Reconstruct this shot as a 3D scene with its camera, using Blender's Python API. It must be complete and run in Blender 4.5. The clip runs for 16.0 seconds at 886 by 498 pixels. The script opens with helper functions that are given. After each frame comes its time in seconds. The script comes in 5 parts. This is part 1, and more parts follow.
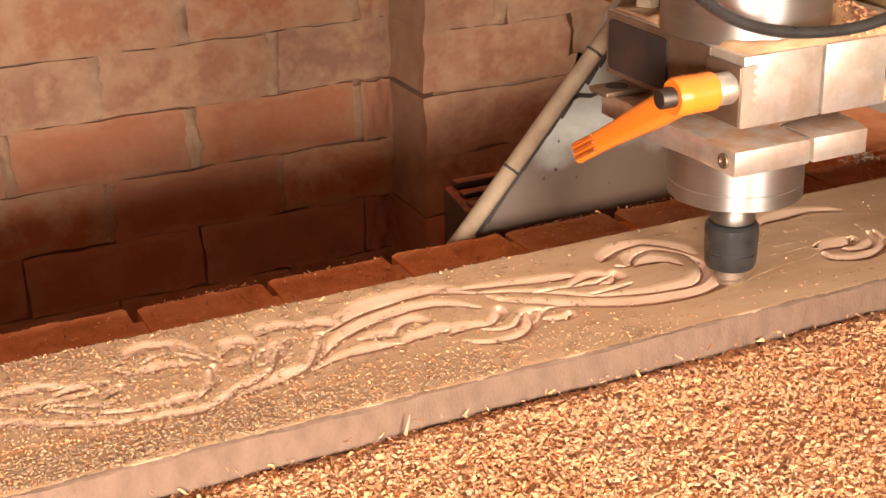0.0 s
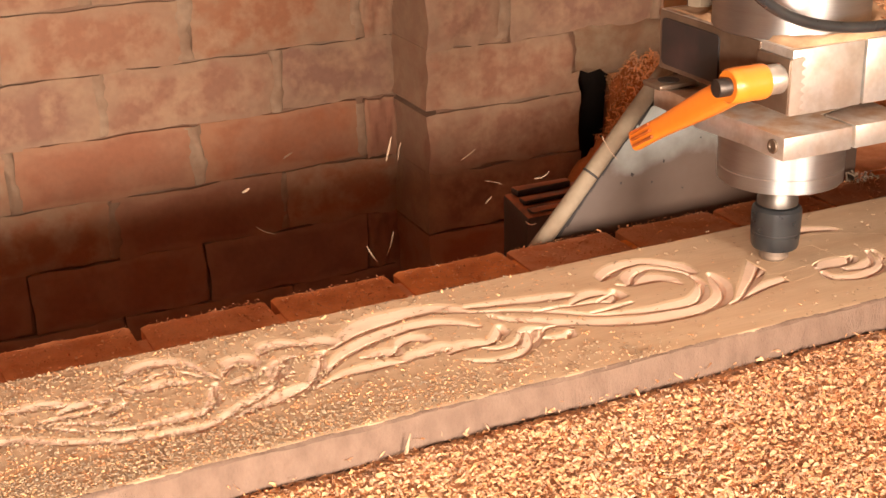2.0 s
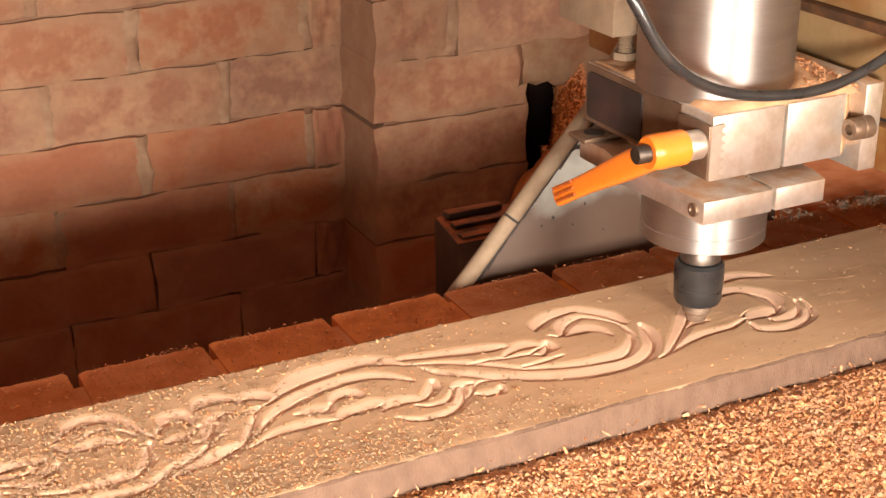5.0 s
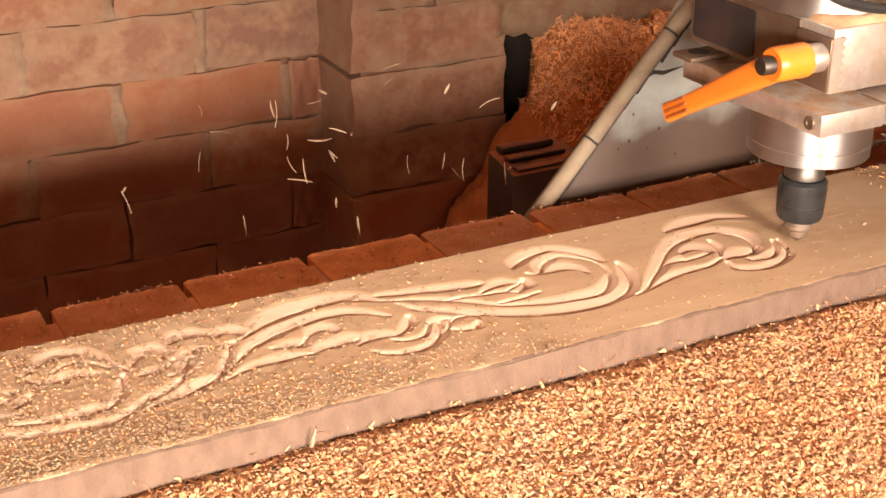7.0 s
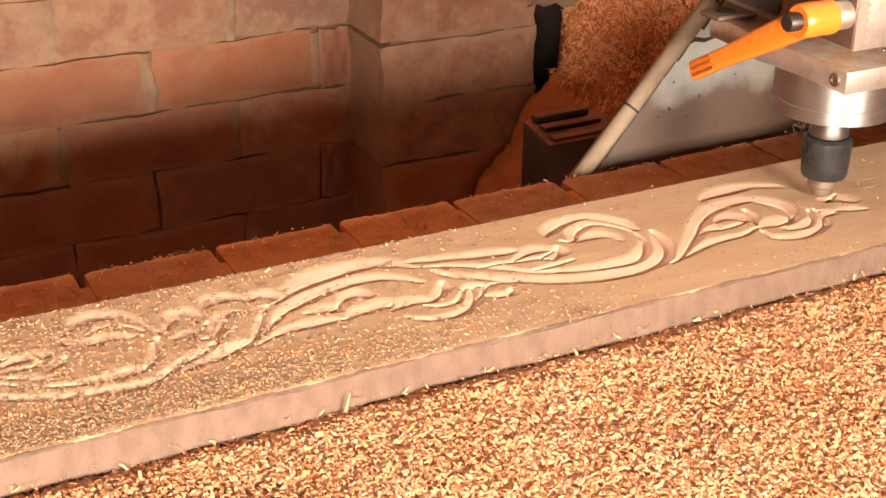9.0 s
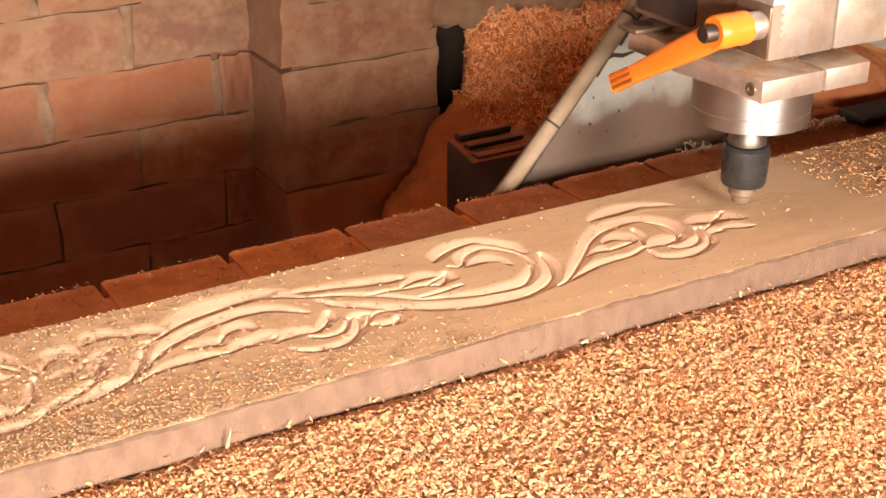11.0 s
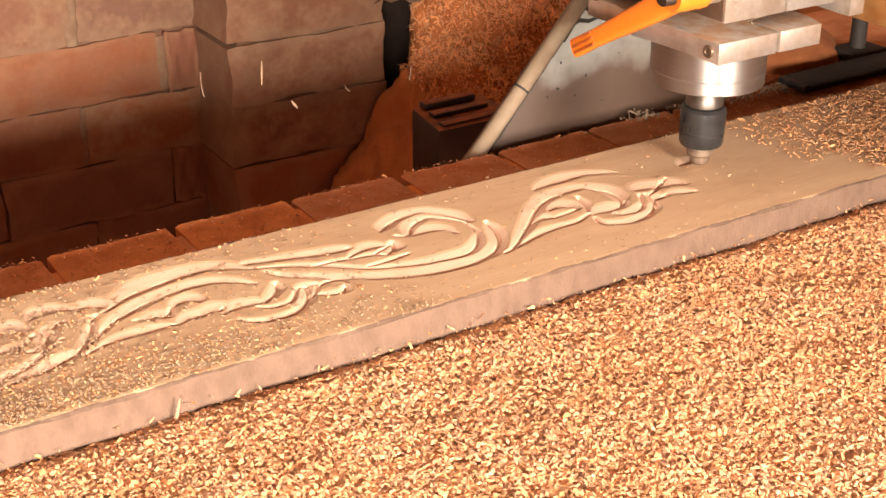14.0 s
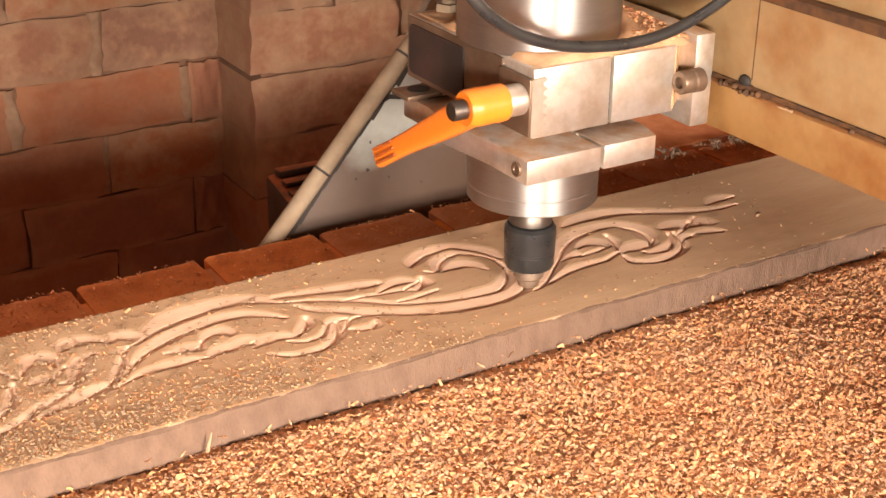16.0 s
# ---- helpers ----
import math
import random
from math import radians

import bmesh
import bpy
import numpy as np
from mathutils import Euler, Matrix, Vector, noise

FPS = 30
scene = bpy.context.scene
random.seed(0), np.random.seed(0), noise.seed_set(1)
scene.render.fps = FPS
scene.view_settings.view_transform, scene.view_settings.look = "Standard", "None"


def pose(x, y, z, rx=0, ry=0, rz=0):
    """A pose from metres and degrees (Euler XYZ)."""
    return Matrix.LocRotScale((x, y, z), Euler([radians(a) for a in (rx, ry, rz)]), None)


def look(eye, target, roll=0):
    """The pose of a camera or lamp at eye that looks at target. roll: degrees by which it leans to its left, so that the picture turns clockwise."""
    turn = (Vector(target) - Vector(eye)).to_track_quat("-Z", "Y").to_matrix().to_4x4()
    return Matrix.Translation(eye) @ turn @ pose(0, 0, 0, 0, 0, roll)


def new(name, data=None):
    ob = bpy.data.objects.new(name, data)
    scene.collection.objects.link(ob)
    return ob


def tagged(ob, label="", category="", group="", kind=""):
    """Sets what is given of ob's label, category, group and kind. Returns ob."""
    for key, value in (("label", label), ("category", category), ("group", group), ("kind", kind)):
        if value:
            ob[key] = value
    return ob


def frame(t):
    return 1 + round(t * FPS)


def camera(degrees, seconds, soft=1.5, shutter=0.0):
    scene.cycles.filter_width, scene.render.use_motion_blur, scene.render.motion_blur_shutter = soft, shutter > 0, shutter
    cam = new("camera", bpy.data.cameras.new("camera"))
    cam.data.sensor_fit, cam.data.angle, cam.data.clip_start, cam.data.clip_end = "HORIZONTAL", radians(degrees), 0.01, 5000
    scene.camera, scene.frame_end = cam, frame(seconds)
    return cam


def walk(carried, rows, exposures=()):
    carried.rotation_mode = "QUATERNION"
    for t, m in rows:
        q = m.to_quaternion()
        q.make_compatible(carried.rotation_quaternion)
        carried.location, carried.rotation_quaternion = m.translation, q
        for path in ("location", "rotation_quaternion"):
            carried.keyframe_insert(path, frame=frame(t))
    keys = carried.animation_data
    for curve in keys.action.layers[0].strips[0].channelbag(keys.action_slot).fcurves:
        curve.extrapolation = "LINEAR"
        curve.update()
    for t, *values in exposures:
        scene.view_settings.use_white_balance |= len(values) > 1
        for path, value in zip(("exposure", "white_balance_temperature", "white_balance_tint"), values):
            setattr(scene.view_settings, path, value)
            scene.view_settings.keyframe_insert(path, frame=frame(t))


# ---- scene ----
cam = camera(35.6, 16.0)
PATH = [
    (0, (-0.413, -0.757, 0.408), (0.362, 0.919, -0.361), -1.5),
    (0.5, (-0.424, -0.759, 0.411), (0.347, 0.924, -0.346), -0.9),
    (1, (-0.423, -0.755, 0.41), (0.341, 0.932, -0.345), -1.1),
    (1.5, (-0.414, -0.761, 0.409), (0.353, 0.925, -0.345), -1.2),
    (2, (-0.413, -0.763, 0.413), (0.36, 0.923, -0.335), -1.5),
    (2.4, (-0.413, -0.757, 0.407), (0.367, 0.928, -0.336), -1.1),
    (2.5, (-0.38, -0.744, 0.479), (0.355, 0.884, -0.422), -2.3),
    (3, (-0.379, -0.747, 0.477), (0.387, 0.875, -0.407), -2.7),
    (3.5, (-0.392, -0.754, 0.478), (0.45, 0.864, -0.34), -1.2),
    (5.8, (-0.393, -0.762, 0.462), (0.417, 0.889, -0.322), 0.0),
    (5.9, (-0.403, -0.758, 0.46), (0.416, 0.871, -0.363), -0.3),
    (6, (-0.403, -0.758, 0.46), (0.416, 0.871, -0.363), -0.3),
    (6.5, (-0.401, -0.762, 0.451), (0.436, 0.858, -0.371), 0.1),
    (7, (-0.394, -0.765, 0.45), (0.447, 0.848, -0.381), 0.3),
    (7.5, (-0.405, -0.756, 0.449), (0.417, 0.86, -0.396), -0.0),
    (8, (-0.405, -0.761, 0.448), (0.407, 0.857, -0.402), -0.4),
    (8.5, (-0.409, -0.757, 0.444), (0.391, 0.864, -0.412), -0.6),
    (9, (-0.4, -0.76, 0.443), (0.404, 0.854, -0.422), 0.3),
    (9.5, (-0.395, -0.772, 0.441), (0.415, 0.843, -0.418), 0.5),
    (10, (-0.383, -0.765, 0.443), (0.461, 0.84, -0.4), -0.1),
    (12.5, (-0.365, -0.769, 0.448), (0.576, 0.783, -0.393), 0.9),
    (13, (-0.376, -0.767, 0.451), (0.559, 0.785, -0.395), 0.4),
    (13.5, (-0.368, -0.772, 0.44), (0.575, 0.767, -0.423), 0.2),
    (14, (-0.37, -0.776, 0.442), (0.584, 0.752, -0.426), 0.1),
    (14.5, (-0.368, -0.779, 0.446), (0.598, 0.749, -0.41), 0.3),
    (15, (-0.378, -0.777, 0.447), (0.589, 0.76, -0.392), 0.4),
    (15.5, (-0.386, -0.769, 0.443), (0.576, 0.778, -0.385), 0.6),
    (16, (-0.382, -0.768, 0.447), (0.569, 0.784, -0.382), 0.7),
]
walk(cam, [(t, look(eye, target, roll)) for t, eye, target, roll in PATH])

# ---- world, sun and large lights ----
world = bpy.data.worlds.new("world")
scene.world = world
world.use_nodes = True
sky = world.node_tree.nodes.new("ShaderNodeTexSky")
sky.sky_type, sky.sun_disc = "NISHITA", False
sky.sun_elevation, sky.sun_rotation = radians(38), radians(160)
world.node_tree.links.new(sky.outputs["Color"], world.node_tree.nodes["Background"].inputs["Color"])
world.node_tree.nodes["Background"].inputs["Strength"].default_value = 0.1
scene.view_settings.exposure = 0.0


def area_light(name, m, size_x, size_y, watts, colour):
    lamp = bpy.data.lights.new(name, "AREA")
    lamp.shape, lamp.size, lamp.size_y, lamp.energy, lamp.color = "RECTANGLE", size_x, size_y, watts, colour
    ob = new(name, lamp)
    ob.matrix_world = m
    return ob


# daylight standing in the two windows behind the bench
for x, width, watts in ((-1.05, 0.5, 112), (0.50, 1.1, 150)):
    area_light("window_light", look((x, -1.93, 0.465), (0.1, 0.1, 0.0)), width, 0.23, watts, (1.0, 0.895, 0.775))
# unseen overhead fill, added to brighten faces that look up
fill_lamp = area_light("roof_light", look((0.25, -1.0, 2.58), (0.25, -0.75, 0.0)), 0.6, 0.6, 1.6, (1.0, 0.88, 0.75))
fill_lamp.data.spread = radians(50)


# ---- materials ----
def material(name, base, rough=0.6, metal=0.0, spots=None, scale=30.0, amount=0.5, bump=0.2, fine=220.0,
             per="none", dust=None, dust_amount=0.5, spec=0.4, stretch=(1, 1, 1), place="world", spread=(0.62, 1.35)):
    """A surface with variation at two scales, relief, and dust lying on what faces up."""
    m = bpy.data.materials.new(name)
    m.use_nodes = True
    nt = m.node_tree
    n, link = nt.nodes, nt.links.new
    bsdf = n["Principled BSDF"]
    bsdf.inputs["Roughness"].default_value = rough
    bsdf.inputs["Metallic"].default_value = metal
    bsdf.inputs["Specular IOR Level"].default_value = spec
    co = n.new("ShaderNodeTexCoord")
    mp = n.new("ShaderNodeMapping")
    mp.inputs["Scale"].default_value = stretch
    if place == "world":
        link(n.new("ShaderNodeNewGeometry").outputs["Position"], mp.inputs["Vector"])
    else:
        link(co.outputs["Object"], mp.inputs["Vector"])

    def noise_tex(s, detail=4.0):
        t = n.new("ShaderNodeTexNoise")
        t.inputs["Scale"].default_value, t.inputs["Detail"].default_value = s, detail
        link(mp.outputs["Vector"], t.inputs["Vector"])
        return t

    def mixed(fac, a, b, kind="MIX"):
        x = n.new("ShaderNodeMix")
        x.data_type, x.blend_type = "RGBA", kind
        for sock, v in ((x.inputs[0], fac), (x.inputs[6], a), (x.inputs[7], b)):
            if hasattr(v, "links"):
                link(v, sock)
            elif isinstance(v, tuple):
                sock.default_value = (*v, 1.0)
            else:
                sock.default_value = v
        return x.outputs[2]

    def ramp(src, lo, hi):
        r = n.new("ShaderNodeMapRange")
        r.inputs[1].default_value, r.inputs[2].default_value = lo, hi
        link(src, r.inputs[0])
        return r.outputs[0]

    coarse, grain = noise_tex(scale), noise_tex(fine, 6.0)
    colour = base
    if per != "none":
        if per == "object":
            info = n.new("ShaderNodeObjectInfo").outputs["Random"]
        else:
            info = n.new("ShaderNodeNewGeometry").outputs["Random Per Island"]
        hue = n.new("ShaderNodeHueSaturation")
        hue.inputs["Color"].default_value = (*base, 1.0)
        for sock, lo, hi in (("Value", *spread), ("Saturation", 0.9, 1.1)):
            r = n.new("ShaderNodeMapRange")
            r.inputs[3].default_value, r.inputs[4].default_value = lo, hi
            link(info, r.inputs[0])
            link(r.outputs[0], hue.inputs[sock])
        colour = hue.outputs["Color"]
    second = spots if spots else tuple(c * 0.6 for c in base)
    f = n.new("ShaderNodeMath")
    f.operation = "MULTIPLY"
    link(ramp(coarse.outputs["Fac"], 0.42, 0.66), f.inputs[0])
    f.inputs[1].default_value = amount
    colour = mixed(f.outputs[0], colour, second)
    colour = mixed(0.35, colour, mixed(grain.outputs["Fac"], (0.55, 0.55, 0.55), (1.4, 1.4, 1.4)), "MULTIPLY")
    if dust:
        geo = n.new("ShaderNodeNewGeometry")
        sep = n.new("ShaderNodeSeparateXYZ")
        link(geo.outputs["Normal"], sep.inputs[0])
        up = n.new("ShaderNodeMath")
        up.operation = "MULTIPLY"
        link(ramp(sep.outputs["Z"], 0.35, 0.95), up.inputs[0])
        link(ramp(coarse.outputs["Fac"], 0.25, 0.65), up.inputs[1])
        amt = n.new("ShaderNodeMath")
        amt.operation = "MULTIPLY_ADD"
        link(up.outputs[0], amt.inputs[0])
        amt.inputs[1].default_value = dust_amount
        amt.inputs[2].default_value = 0.06
        colour = mixed(amt.outputs[0], colour, dust)
        if metal > 0:
            k = n.new("ShaderNodeMath")
            k.operation = "MULTIPLY_ADD"
            link(amt.outputs[0], k.inputs[0])
            k.inputs[1].default_value, k.inputs[2].default_value = -metal, metal
            link(k.outputs[0], bsdf.inputs["Metallic"])
    link(colour, bsdf.inputs["Base Color"])
    r = n.new("ShaderNodeMapRange")
    r.inputs[3].default_value, r.inputs[4].default_value = max(0.02, rough - 0.12), min(1.0, rough + 0.12)
    link(coarse.outputs["Fac"], r.inputs[0])
    link(r.outputs[0], bsdf.inputs["Roughness"])
    if bump:
        b = n.new("ShaderNodeBump")
        b.inputs["Strength"].default_value, b.inputs["Distance"].default_value = bump, 0.002
        link(mixed(0.5, coarse.outputs["Color"], grain.outputs["Color"]), b.inputs["Height"])
        link(b.outputs["Normal"], bsdf.inputs["Normal"])
    return m


def smeared(mat, lime, reach, strength):
    """Lime mortar wiped over the ends and long edges of a brick, in its own space, with a ragged outline."""
    nt = mat.node_tree
    n, link = nt.nodes, nt.links.new
    bsdf = n["Principled BSDF"]
    under = bsdf.inputs["Base Color"].links[0].from_socket
    sep = n.new("ShaderNodeSeparateXYZ")
    link(n.new("ShaderNodeTexCoord").outputs["Object"], sep.inputs[0])
    wander = n.new("ShaderNodeTexNoise")
    wander.inputs["Scale"].default_value, wander.inputs["Detail"].default_value = 17.0, 6.0
    link(n.new("ShaderNodeNewGeometry").outputs["Position"], wander.inputs["Vector"])
    def calc(kind, a, b):
        m = n.new("ShaderNodeMath")
        m.operation = kind
        for sock, v in zip(m.inputs, (a, b)):
            if hasattr(v, "links"):
                link(v, sock)
            else:
                sock.default_value = v
        return m.outputs[0]
    end = calc("DIVIDE", calc("SUBTRACT", 0.12, calc("ABSOLUTE", sep.outputs["X"], 0.0)), reach)
    edge = calc("DIVIDE", calc("SUBTRACT", 0.0424, calc("ABSOLUTE", sep.outputs["Z"], 0.0)), reach * 0.32)
    near = calc("ADD", calc("MINIMUM", end, edge), calc("MULTIPLY", calc("SUBTRACT", wander.outputs["Fac"], 0.5), 7.0))
    r = n.new("ShaderNodeMapRange")
    r.inputs[1].default_value, r.inputs[2].default_value, r.inputs[3].default_value, r.inputs[4].default_value = 0.2, 1.5, strength, 0.0
    link(near, r.inputs[0])
    x = n.new("ShaderNodeMix")
    x.data_type = "RGBA"
    link(r.outputs[0], x.inputs[0])
    link(under, x.inputs[6])
    x.inputs[7].default_value = (*lime, 1.0)
    link(x.outputs[2], bsdf.inputs["Base Color"])


def toned_low(mat, foot_colour, z0, z1):
    """A dark red-brown colour up the foot of an upright plate, ragged, densest near the bed."""
    nt = mat.node_tree
    n, link = nt.nodes, nt.links.new
    bsdf = n["Principled BSDF"]
    under = bsdf.inputs["Base Color"].links[0].from_socket
    sep, add, r, x = n.new("ShaderNodeSeparateXYZ"), n.new("ShaderNodeMath"), n.new("ShaderNodeMapRange"), n.new("ShaderNodeMix")
    co, wander = n.new("ShaderNodeTexCoord"), n.new("ShaderNodeTexNoise")
    wander.inputs["Scale"].default_value, wander.inputs["Detail"].default_value = 22.0, 7.0
    link(co.outputs["Object"], sep.inputs[0])
    link(co.outputs["Object"], wander.inputs["Vector"])
    add.operation = "MULTIPLY_ADD"
    link(wander.outputs["Fac"], add.inputs[0])
    add.inputs[1].default_value = 0.06
    link(sep.outputs["Z"], add.inputs[2])
    r.inputs[1].default_value, r.inputs[2].default_value, r.inputs[3].default_value, r.inputs[4].default_value = z0 + 0.03, z1 + 0.03, 0.9, 0.0
    link(add.outputs[0], r.inputs[0])
    x.data_type = "RGBA"
    link(r.outputs[0], x.inputs[0])
    link(under, x.inputs[6])
    x.inputs[7].default_value = (*foot_colour, 1.0)
    link(x.outputs[2], bsdf.inputs["Base Color"])


def turned(mat):
    """Fine turning marks round the axis, which draw a reflection out along it."""
    n = mat.node_tree.nodes
    bsdf, way = n["Principled BSDF"], n.new("ShaderNodeTangent")
    way.direction_type, way.axis = "RADIAL", "Z"
    bsdf.inputs["Anisotropic"].default_value, bsdf.inputs["Anisotropic Rotation"].default_value = 0.8, 0.25
    mat.node_tree.links.new(way.outputs["Tangent"], bsdf.inputs["Tangent"])


DUST = (0.50, 0.24, 0.10)
M_WOOD = material("planed_wood", (0.57, 0.37, 0.225), 0.62, spots=(0.48, 0.29, 0.165), scale=9, amount=0.8, bump=0.12, fine=150, stretch=(0.35, 3.2, 3.2))
M_CUT = material("fresh_cut_wood", (0.72, 0.48, 0.34), 0.6, spots=(0.66, 0.42, 0.28), scale=30, amount=0.6, bump=0.15, fine=240, stretch=(0.6, 2.2, 2.2))
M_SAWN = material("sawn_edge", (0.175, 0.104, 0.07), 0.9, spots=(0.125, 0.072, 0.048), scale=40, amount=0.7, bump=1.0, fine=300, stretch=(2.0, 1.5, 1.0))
M_CHIP = material("wood_chips", (0.76, 0.405, 0.212), 0.75, spots=(0.6, 0.27, 0.115), scale=14, amount=0.5, bump=0.1, per="island", spread=(0.68, 1.1))
M_PALECHIP = material("pale_chips", (0.46, 0.3, 0.18), 0.85, spots=(0.39, 0.24, 0.14), scale=14, amount=0.5, bump=0.1, per="island", spread=(0.6, 1.1))
M_SLIVER = material("thin_sliver", (0.30, 0.19, 0.12), 0.85, spots=(0.24, 0.14, 0.08), scale=60, amount=0.5, bump=0.1)
M_CHIPBED = material("chip_bed", (0.78, 0.41, 0.2), 0.9, spots=(0.62, 0.29, 0.125), scale=160, amount=0.9, bump=0.8, fine=420)
M_SLAT = material("dusty_plank", (0.72, 0.26, 0.09), 0.95, spots=(0.52, 0.155, 0.047), scale=45, amount=0.7, bump=0.9, fine=380, per="object", spread=(0.85, 1.15))
M_HEAP = material("sawdust_heap", (0.52, 0.185, 0.062), 0.95, spots=(0.4, 0.125, 0.04), scale=25, amount=0.7, bump=0.8, fine=260)
M_BROWNCHIP = material("brown_shavings", (0.56, 0.30, 0.15), 0.8, spots=(0.42, 0.19, 0.08), scale=20, amount=0.6, bump=0.1, per="island", spread=(0.6, 1.45))
# red dust at half its tone, the beam's shadow put into the colour
M_REDDUST = material("shaded_red_dust", (0.3, 0.096, 0.03), 0.95, spots=(0.216, 0.06, 0.018), scale=35, amount=0.8, bump=0.9, fine=260)
M_HEAPCHIP = material("heap_chips", (0.85, 0.43, 0.20), 0.8, spots=(0.74, 0.31, 0.12), scale=20, amount=0.6, bump=0.1, per="island", spread=(0.75, 1.3))
M_BRICK = material("clay_brick", (0.23, 0.1, 0.055), 0.9, spots=(0.3, 0.17, 0.1), scale=30, amount=0.85, bump=1.0, fine=120, per="object", spread=(0.87, 1.14))
# brick of the lower courses, slightly darker and redder
M_LOWBRICK = material("low_course_brick", (0.22, 0.085, 0.045), 0.95, spots=(0.25, 0.115, 0.065), scale=18, amount=0.7, bump=0.7, fine=120, per="object", spread=(0.88, 1.1))
smeared(M_BRICK, (0.27, 0.165, 0.10), 0.03, 0.5)
smeared(M_LOWBRICK, (0.30, 0.16, 0.09), 0.02, 0.4)
M_LIME = material("lime_mortar", (0.21, 0.12, 0.072), 0.95, spots=(0.28, 0.18, 0.115), scale=30, amount=0.9, bump=1.0, fine=110)
M_LIP = material("crumbling_plaster", (0.42, 0.27, 0.165), 0.95, spots=(0.33, 0.16, 0.085), scale=26, amount=0.9, bump=1.0, fine=110)
M_FINE = material("fine_dust", (0.52, 0.31, 0.175), 0.95, spots=(0.40, 0.21, 0.10), scale=60, amount=0.8, bump=0.6, fine=300, place="object")
M_MORTAR = material("mortar", (0.17, 0.08, 0.045), 0.95, spots=(0.24, 0.15, 0.095), scale=9, amount=0.7, bump=0.9, fine=120)
M_PLASTER = material("rough_plaster", (0.50, 0.36, 0.25), 0.95, spots=(0.40, 0.26, 0.17), scale=5, amount=0.8, bump=0.6, fine=90)
M_FLOOR = material("dusty_floor", (0.22, 0.07, 0.026), 0.95, spots=(0.28, 0.10, 0.04), scale=6, amount=0.8, bump=0.5, fine=90)
M_STEEL = material("turned_steel", (0.38, 0.37, 0.36), 0.48, 1.0, spots=(0.32, 0.28, 0.25), scale=30, amount=0.3, bump=0.03, fine=400, stretch=(0.3, 0.3, 5), dust=DUST, dust_amount=0.4, place="object")
turned(M_STEEL)
M_ALU = material("milled_aluminium", (0.76, 0.73, 0.68), 0.34, 0.88, spots=(0.50, 0.39, 0.28), scale=55, amount=0.6, bump=0.08, fine=330, dust=(0.37, 0.205, 0.11), dust_amount=0.95, place="object")
M_DARKSTEEL = material("blued_steel", (0.07, 0.06, 0.055), 0.5, 0.9, spots=(0.20, 0.14, 0.10), scale=60, amount=0.5, bump=0.06, place="object")
M_RUBBER = material("black_rubber", (0.018, 0.018, 0.019), 0.30, spots=(0.032, 0.03, 0.028), scale=60, amount=0.6, bump=0.08, spec=0.6, place="object")
M_LABEL = material("dark_label", (0.022, 0.017, 0.016), 0.5, spots=(0.075, 0.035, 0.03), scale=30, amount=0.5, bump=0.02, place="object")
M_ORANGE = material("orange_plastic", (0.74, 0.18, 0.010), 0.34, spots=(0.75, 0.19, 0.012), scale=60, amount=0.4, bump=0.05, spec=0.5, dust=(0.62, 0.30, 0.12), dust_amount=0.25, place="object")
M_GREASY = material("worn_orange", (0.42, 0.09, 0.012), 0.5, spots=(0.22, 0.06, 0.02), scale=120, amount=0.8, bump=0.3, place="object")
M_CREAM = material("cream_paint", (0.36, 0.24, 0.12), 0.5, spots=(0.27, 0.125, 0.04), scale=22, amount=0.9, bump=0.1, fine=160, dust=(0.45, 0.20, 0.08), dust_amount=0.9, place="object")
M_FLANGE = material("rust_stained_cream", (0.34, 0.185, 0.065), 0.5, spots=(0.23, 0.085, 0.02), scale=26, amount=0.9, bump=0.15, fine=160, dust=(0.45, 0.20, 0.08), dust_amount=0.9, place="object")
M_PLATE = material("white_paint", (0.31, 0.30, 0.27), 0.45, spots=(0.21, 0.17, 0.13), scale=10, amount=0.55, bump=0.06, fine=140, place="object")
toned_low(M_PLATE, (0.055, 0.022, 0.01), 0.015, 0.05)
M_RUSTY = material("rusty_grease", (0.075, 0.036, 0.018), 0.75, spots=(0.16, 0.07, 0.025), scale=90, amount=0.7, bump=0.6, place="object")
# grimy steel, also carrying the dark tone of the clamp's side and ear
M_GRIMESHADE = material("grimy_shaded_steel", (0.19, 0.125, 0.085), 0.42, 0.55, spots=(0.11, 0.065, 0.04), scale=34, amount=0.7, bump=0.1, place="object")
# near-black of grimy parts, also painted in for shade in slit and hole
M_GRIME_DARK = material("grime_and_dark_gaps", (0.03, 0.022, 0.018), 0.7, bump=0.3, place="object")
# near-black colour that stands in for the shade inside the hole
M_HOLESHADE = material("hole_shade", (0.024, 0.012, 0.007), 0.95, bump=0.8)
M_CONDUIT = material("dusty_conduit", (0.24, 0.17, 0.112), 0.8, spots=(0.17, 0.11, 0.068), scale=40, amount=0.6, bump=0.25, place="object")
M_BLACK = material("dusty_black_plastic", (0.022, 0.022, 0.022), 0.5, spots=(0.04, 0.034, 0.03), scale=40, amount=0.5, bump=0.15, dust=(0.36, 0.10, 0.035), dust_amount=1.0, place="object")
M_WORN = material("worn_steel", (0.17, 0.145, 0.125), 0.45, 0.9, spots=(0.11, 0.08, 0.06), scale=50, amount=0.7, bump=0.1, place="object")
M_DULL = material("dull_steel", (0.60, 0.53, 0.46), 0.4, 0.8, spots=(0.42, 0.32, 0.24), scale=70, amount=0.6, bump=0.1, place="object")
M_TIP = material("dusty_cutter_steel", (0.25, 0.175, 0.125), 0.5, 0.5, spots=(0.17, 0.105, 0.07), scale=80, amount=0.6, bump=0.1, place="object")
